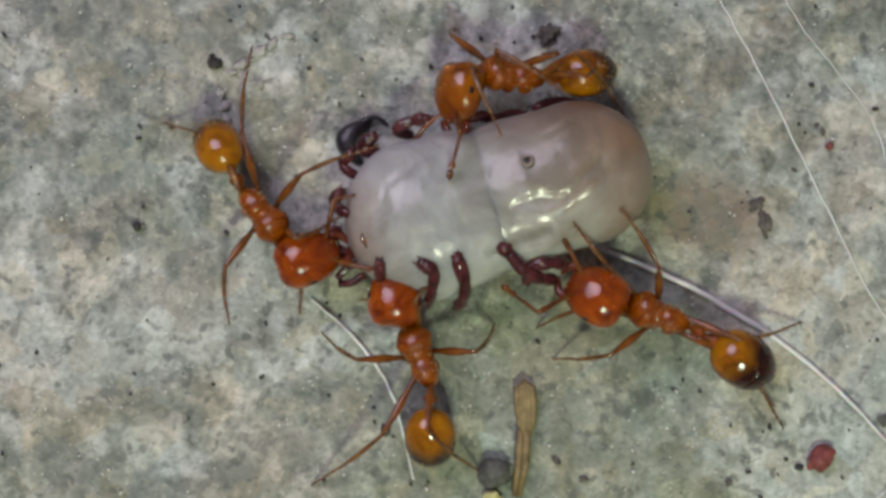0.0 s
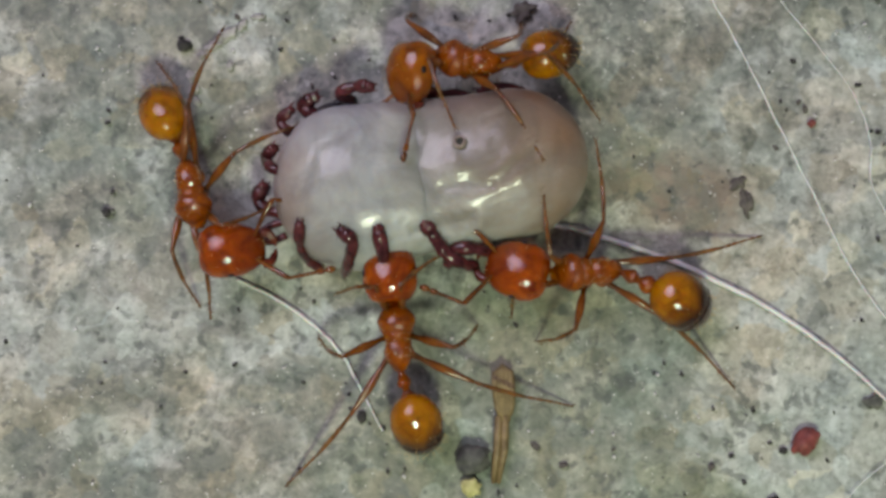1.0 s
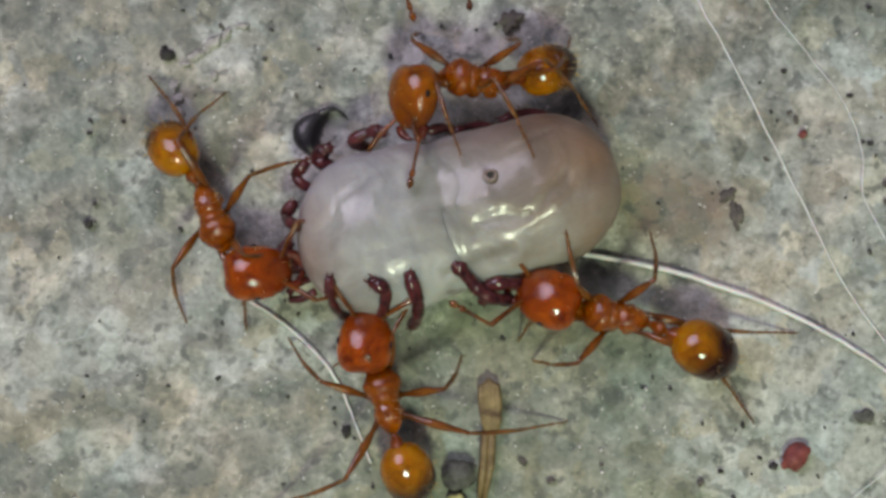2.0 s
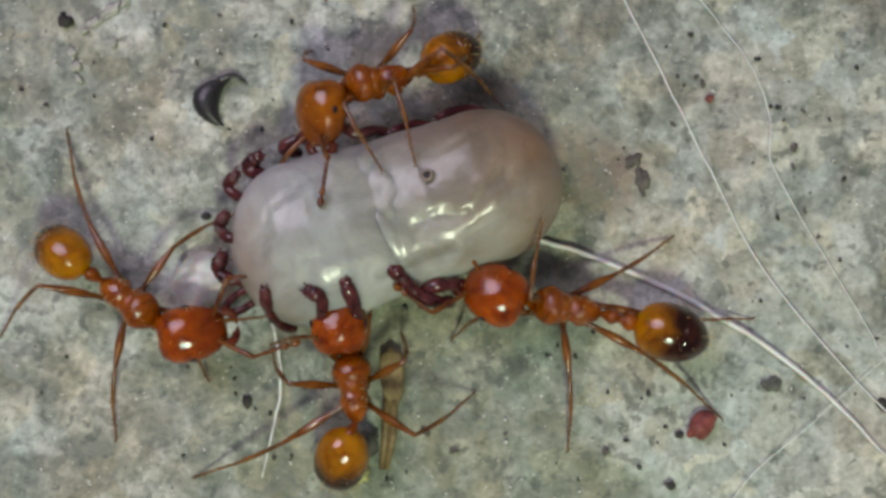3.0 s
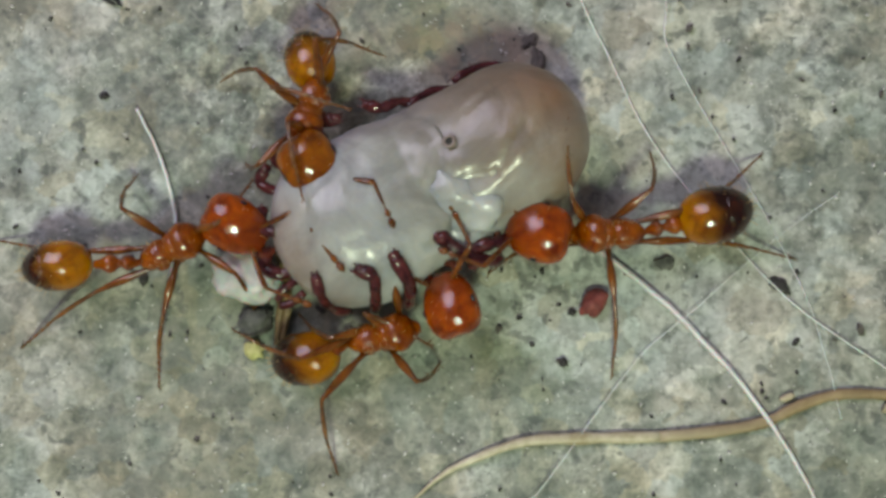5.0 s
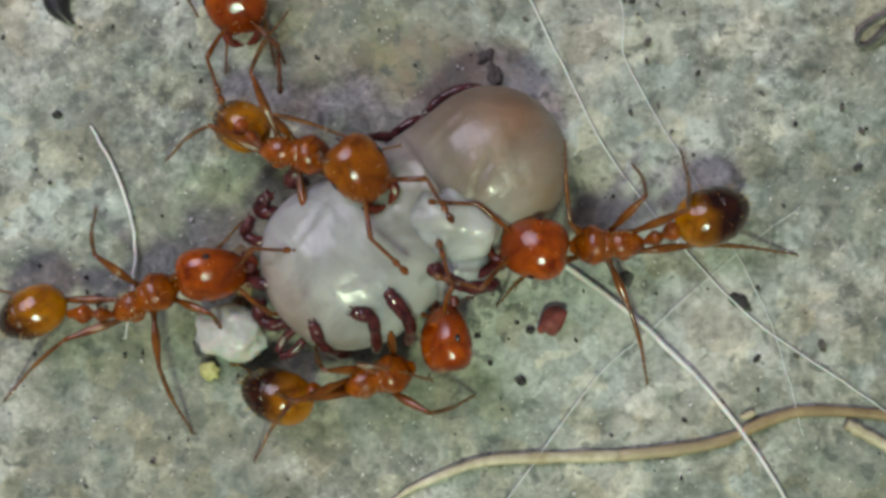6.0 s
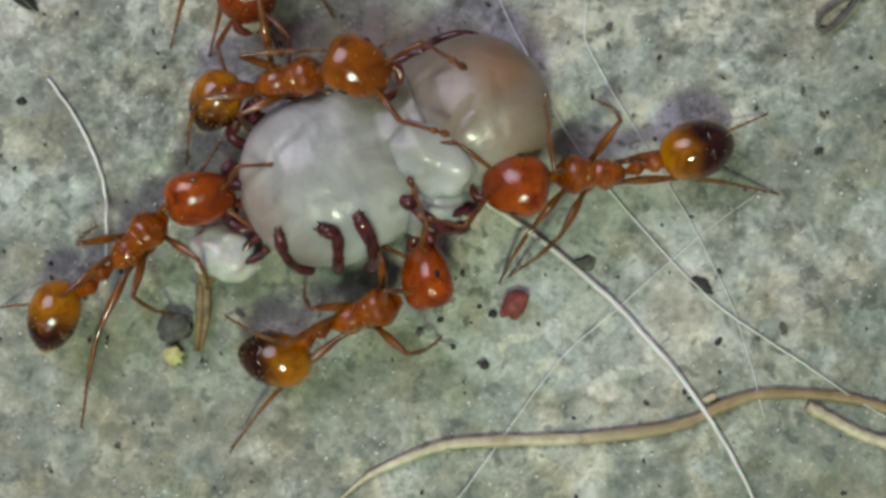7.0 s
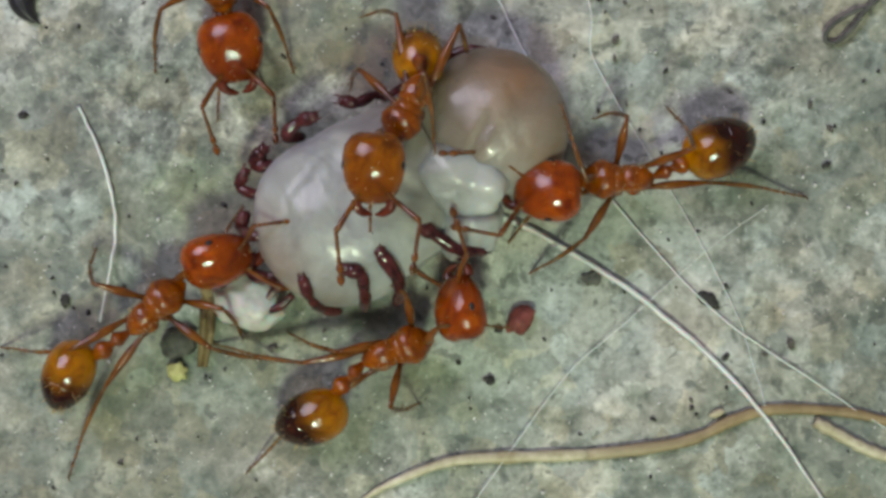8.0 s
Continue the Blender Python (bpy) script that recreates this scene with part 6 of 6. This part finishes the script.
            (0, 2.67, 5.81, 0.1), (0.5, 2.56, 5.99, 0.1), (1, 2.48, 5.92, 0.1), (1.2, 2.53, 5.96, 0.1), (2.3, 2.74, 5.77, 0.1), (2.5, 2.91, 5.47, 0.1),
            (2.7, 2.81, 5.45, 0.1), (3, 2.78, 5.26, 0.1), (3.5, 2.85, 5.16, 0.1), (4, 2.43, 4.19, 0.1), (4.5, 2.41, 3.64, 0.1), (4.7, 2.61, 3.54, 0.1),
            (4.95, 1.95, 3.72, 0.1), (5.2, 1.24, 3.58, 0.1), (5.4, 0.71, 3.23, 0.1), (5.6, 0.28, 2.66, 0.1), (5.8, 0.02, 1.9, 0.1),
            (6, 0.01, 1.86, 0.1), (6.5, 1.24, 1.22, 0.1), (7, 0.9, 1.07, 0.1), (7.5, 1.35, 1.44, 0.1), (8, 3.83, 3.72, 0.1),
        ],
    }, [(0, 45), (3, 40), (4, 20), (4.7, 0), (8, 0)])
    drive_ant(ANT_ARRIVING, [
        (0, -0.64, 9.87, 0.88, -80.5), (4.7, 0.76, 7.57, 0.88, -80.5), (5.8, 1.36, 5.37, 0.88, -80.5), (6, 1.06, 5.13, 0.88, -80.67),
        (6.5, 1.67, 4.81, 0.88, -80.52), (7, 1.85, 5.06, 0.88, -80.87), (7.5, 1.25, 4.83, 0.88, -80.8), (7.8, 0.97, 4.17, 0.88, -80.9), (8, 1.55, 4.3, 0.88, -80.94),
    ], [
        (0, -0.43, 8.67, 0.75, -79.86), (4.7, 0.97, 6.37, 0.75, -79.86), (5.8, 1.57, 4.17, 0.75, -79.86), (6, 1.26, 3.93, 0.75, -80.33),
        (6.5, 1.88, 3.61, 0.75, -80.04), (7, 2.05, 3.86, 0.75, -80.49), (7.5, 1.45, 3.63, 0.75, -80.57), (7.8, 1.10, 3.18, 0.75, -80.6), (8, 1.74, 3.11, 0.75, -80.64),
    ], [
        (0, -0.83, 11.52, 0.8, -85.03), (4.7, 0.57, 9.22, 0.8, -85.03), (5.8, 1.17, 7.02, 0.8, -85.03), (6, 0.87, 6.77, 0.8, -84.78),
        (6.5, 1.48, 6.45, 0.8, -84.83), (7, 1.67, 6.7, 0.8, -85.04), (7.5, 1.07, 6.46, 0.8, -84.75), (7.8, 0.78, 5.70, 0.8, -85), (8, 1.37, 5.92, 0.8, -85.02),
    ], {
        "left_middle": [
            (0, 0.91, 8.93, 0), (4.7, 2.31, 6.63, 0), (5.8, 2.91, 4.43, 0), (6, 2, 2.17, 0), (6.5, 3.35, 3.32, 0), (7, 3.41, 3.53, 0),
            (7.5, 2.79, 3.34, 0), (8, 2.66, 2.81, 0),
        ],
        "right_middle": [
            (0, -2.23, 7.92, 0), (4.7, -0.83, 5.62, 0), (5.8, -0.23, 3.42, 0), (6, 0.48, 3.84, 0), (6.5, 1.09, 3.37, 0), (7, 0.61, 3.02, 0),
            (7.5, 0.58, 3.01, 0), (8, 0.32, 2.87, 0),
        ],
        "left_front": [
            (0, 0.12, 7.68, 0), (4.7, 1.52, 5.38, 0), (5.8, 2.12, 3.18, 0), (6, 2.1, 2.64, 0), (6.5, 2.58, 2.76, 0), (7, 2.54, 2.77, 0),
            (7.5, 1.83, 3.08, 0), (8, 2.18, 2.63, 0),
        ],
        "right_front": [
            (0, -1.22, 7.81, 0), (4.7, 0.18, 5.51, 0), (5.8, 0.78, 3.31, 0), (6, 0.95, 2.86, 0), (6.5, 1.43, 2.87, 0), (7, 1.29, 2.9, 0),
            (7.5, 0.86, 2.71, 0), (8, 1.36, 2.03, 0),
        ],
    })
    body = [
        (0, 0.79, 3.08, 0.92, 16.39), (0.5, 0.25, 3.17, 0.92, 6.49), (1, 0.07, 3.13, 0.92, 7.93), (1.2, 0.07, 3.05, 0.92, 7.67),
        (2.3, 1.02, 2.59, 0.92, 17.2), (2.5, 1.34, 2.4, 0.92, 16.59), (2.7, 1.51, 2.03, 0.92, 20.34), (3, 1.41, 2.11, 0.92, 17.25),
        (3.5, 2.2, 1.79, 0.92, 20.28), (4, 2.83, 1.2, 0.92, 23.68), (4.5, 3.3, 0.76, 0.92, 23.87), (4.7, 3.57, 0.6, 0.92, 26.04),
        (5.8, 4.1, 0.49, 0.92, 28.97), (6, 4.21, 0.33, 0.92, 33.22), (6.5, 4.44, 0.84, 0.92, 24.41), (7, 4.53, 1.15, 0.92, 22.64),
        (7.5, 4.63, 0.97, 0.92, 25.51), (8, 4.7, 0.96, 0.92, 30.08),
    ]
    spread = [
        (0, 1.29, 0, 0), (0.5, 1.31, 0, 0), (1, 1.27, 0, 0), (1.2, 1.32, 0, 0), (2.3, 1.35, 0, 0), (2.5, 1.38, 0, 0), (2.7, 1.29, 0, 0),
        (3, 1.38, 0, 0), (3.5, 1.34, 0, 0), (4, 1.37, 0, 0), (4.5, 1.28, 0, 0), (4.7, 1.39, 0, 0), (5.8, 1.28, 0.05, -20), (6, 1.33, 0.05, -20),
        (6.5, 1.25, 0.05, -20), (7, 1.26, 0.05, -20), (7.5, 1.33, 0.05, -20), (8, 1.35, 0.05, -20),
    ]
    times = stamps(body)
    walk(tick, [(t, at(*between(body, t)[:3], 0, 0, between(body, t)[3])) for t in times])
    walk(tick_front, [(t, at(-between(spread, t)[0], 0, 0)) for t in times])
    walk(tick_rear, [(t, at(between(spread, t)[0], 0, between(spread, t)[1], 0, between(spread, t)[2], 0)) for t in times])
    fold = [(0, 0.2, -0.3, 0.1), (3.5, 0.2, -0.3, 0.15), (4.7, 0.28, -0.4, 0.3), (5.8, 0.36, -0.42, 0.46), (7, 0.42, -0.38, 0.5), (8, 0.6, -0.46, 0.48)]
    walk(tick_fold, [(t, at(*between(fold, t), 0, 0, 25)) for t in times])
    lobe = [(0, 0.1, -0.62, 0), (3.5, 0.1, -0.62, 0), (4.7, 0.1, -0.8, 0.05), (5.8, -0.05, -1.05, 0.1), (7, 0.1, -1.05, 0.12), (8, 0.25, -1.15, 0.12)]
    walk(tick_lobe, [(t, at(*between(lobe, t), 0, 0, 10)) for t in times])
    walk(fibre_thick, [(t, at(x, y, z, 0, 0, turn)) for t, x, y, z, turn in [
        (0, 5.14, 0.61, 0, 16.56), (1, 5.33, 0.78, 0, 20.79), (2.3, 5.76, 1.03, 0, 29.36), (2.5, 6.05, 0.93, 0, 28.62), (2.7, 6.22, 0.27, 0, 23.07),
        (3, 6.98, -0.16, 0, 16.33), (3.5, 7.9, -2.17, 0, -3.63), (4, 7.32, -2.09, 0, -3.03), (4.5, 8.04, -2.74, 0, -2), (5.8, 8.43, -2.62, 0, 2.82),
        (6.5, 8.49, -2.4, 0, 0), (7.5, 8.82, -2.85, 0, -2.25), (8, 8.99, -2.07, 0, 6.95),
    ]])
    walk(fibre_short, [(t, at(x, y, z, 0, 0, turn)) for t, x, y, z, turn in [
        (0, -1.45, -0.12, 0, 24.82), (1, -1.96, 0.28, 0, 38.51), (2.5, -1.25, -0.36, 0, 18.95), (2.7, -0.85, -0.63, 0, -3.57),
        (3.5, -0.91, 0.19, 0, 2.5), (4, -0.89, 0.12, 0, 1.01), (4.5, -0.91, 0.21, 0, 1.6), (5.8, -0.86, 0.14, 0, 2.31), (6.5, -0.76, 0.72, 0, 9.92),
        (7.5, -0.75, 0.89, 0, 10.02), (8, -0.58, 0.52, 0, 0),
    ]])
    walk(flake_piece, [(t, at(x, y, z, 0, 0, turn)) for t, x, y, z, turn in [
        (0, -1.18, 2.34, 0.22, 20), (0.5, -1.82, 2.78, 0.22, 20), (1, -1.99, 2.69, 0.22, 20), (1.2, -1.99, 2.62, 0.22, 20), (2.3, -0.94, 1.83, 0.22, 20), (2.5, -1.2, 1.75, 0.22, 20), (2.7, -1.86, 1.05, 0.22, 20),
        (3, -1.87, 1.09, 0.22, 20), (3.5, -1.17, 0.53, 0.5, -15), (4.7, 0.37, -0.86, 0.5, -15), (5.8, 0.99, -1.27, 0.5, -15),
        (6, 1.08, -1.55, 0.5, -15), (6.5, 1.69, -0.91, 0.5, -15), (7, 1.61, -0.51, 0.5, -15), (7.5, 1.69, -0.88, 0.5, -15), (8, 1.92, -1.05, 0.5, -15),
    ]])


motions()
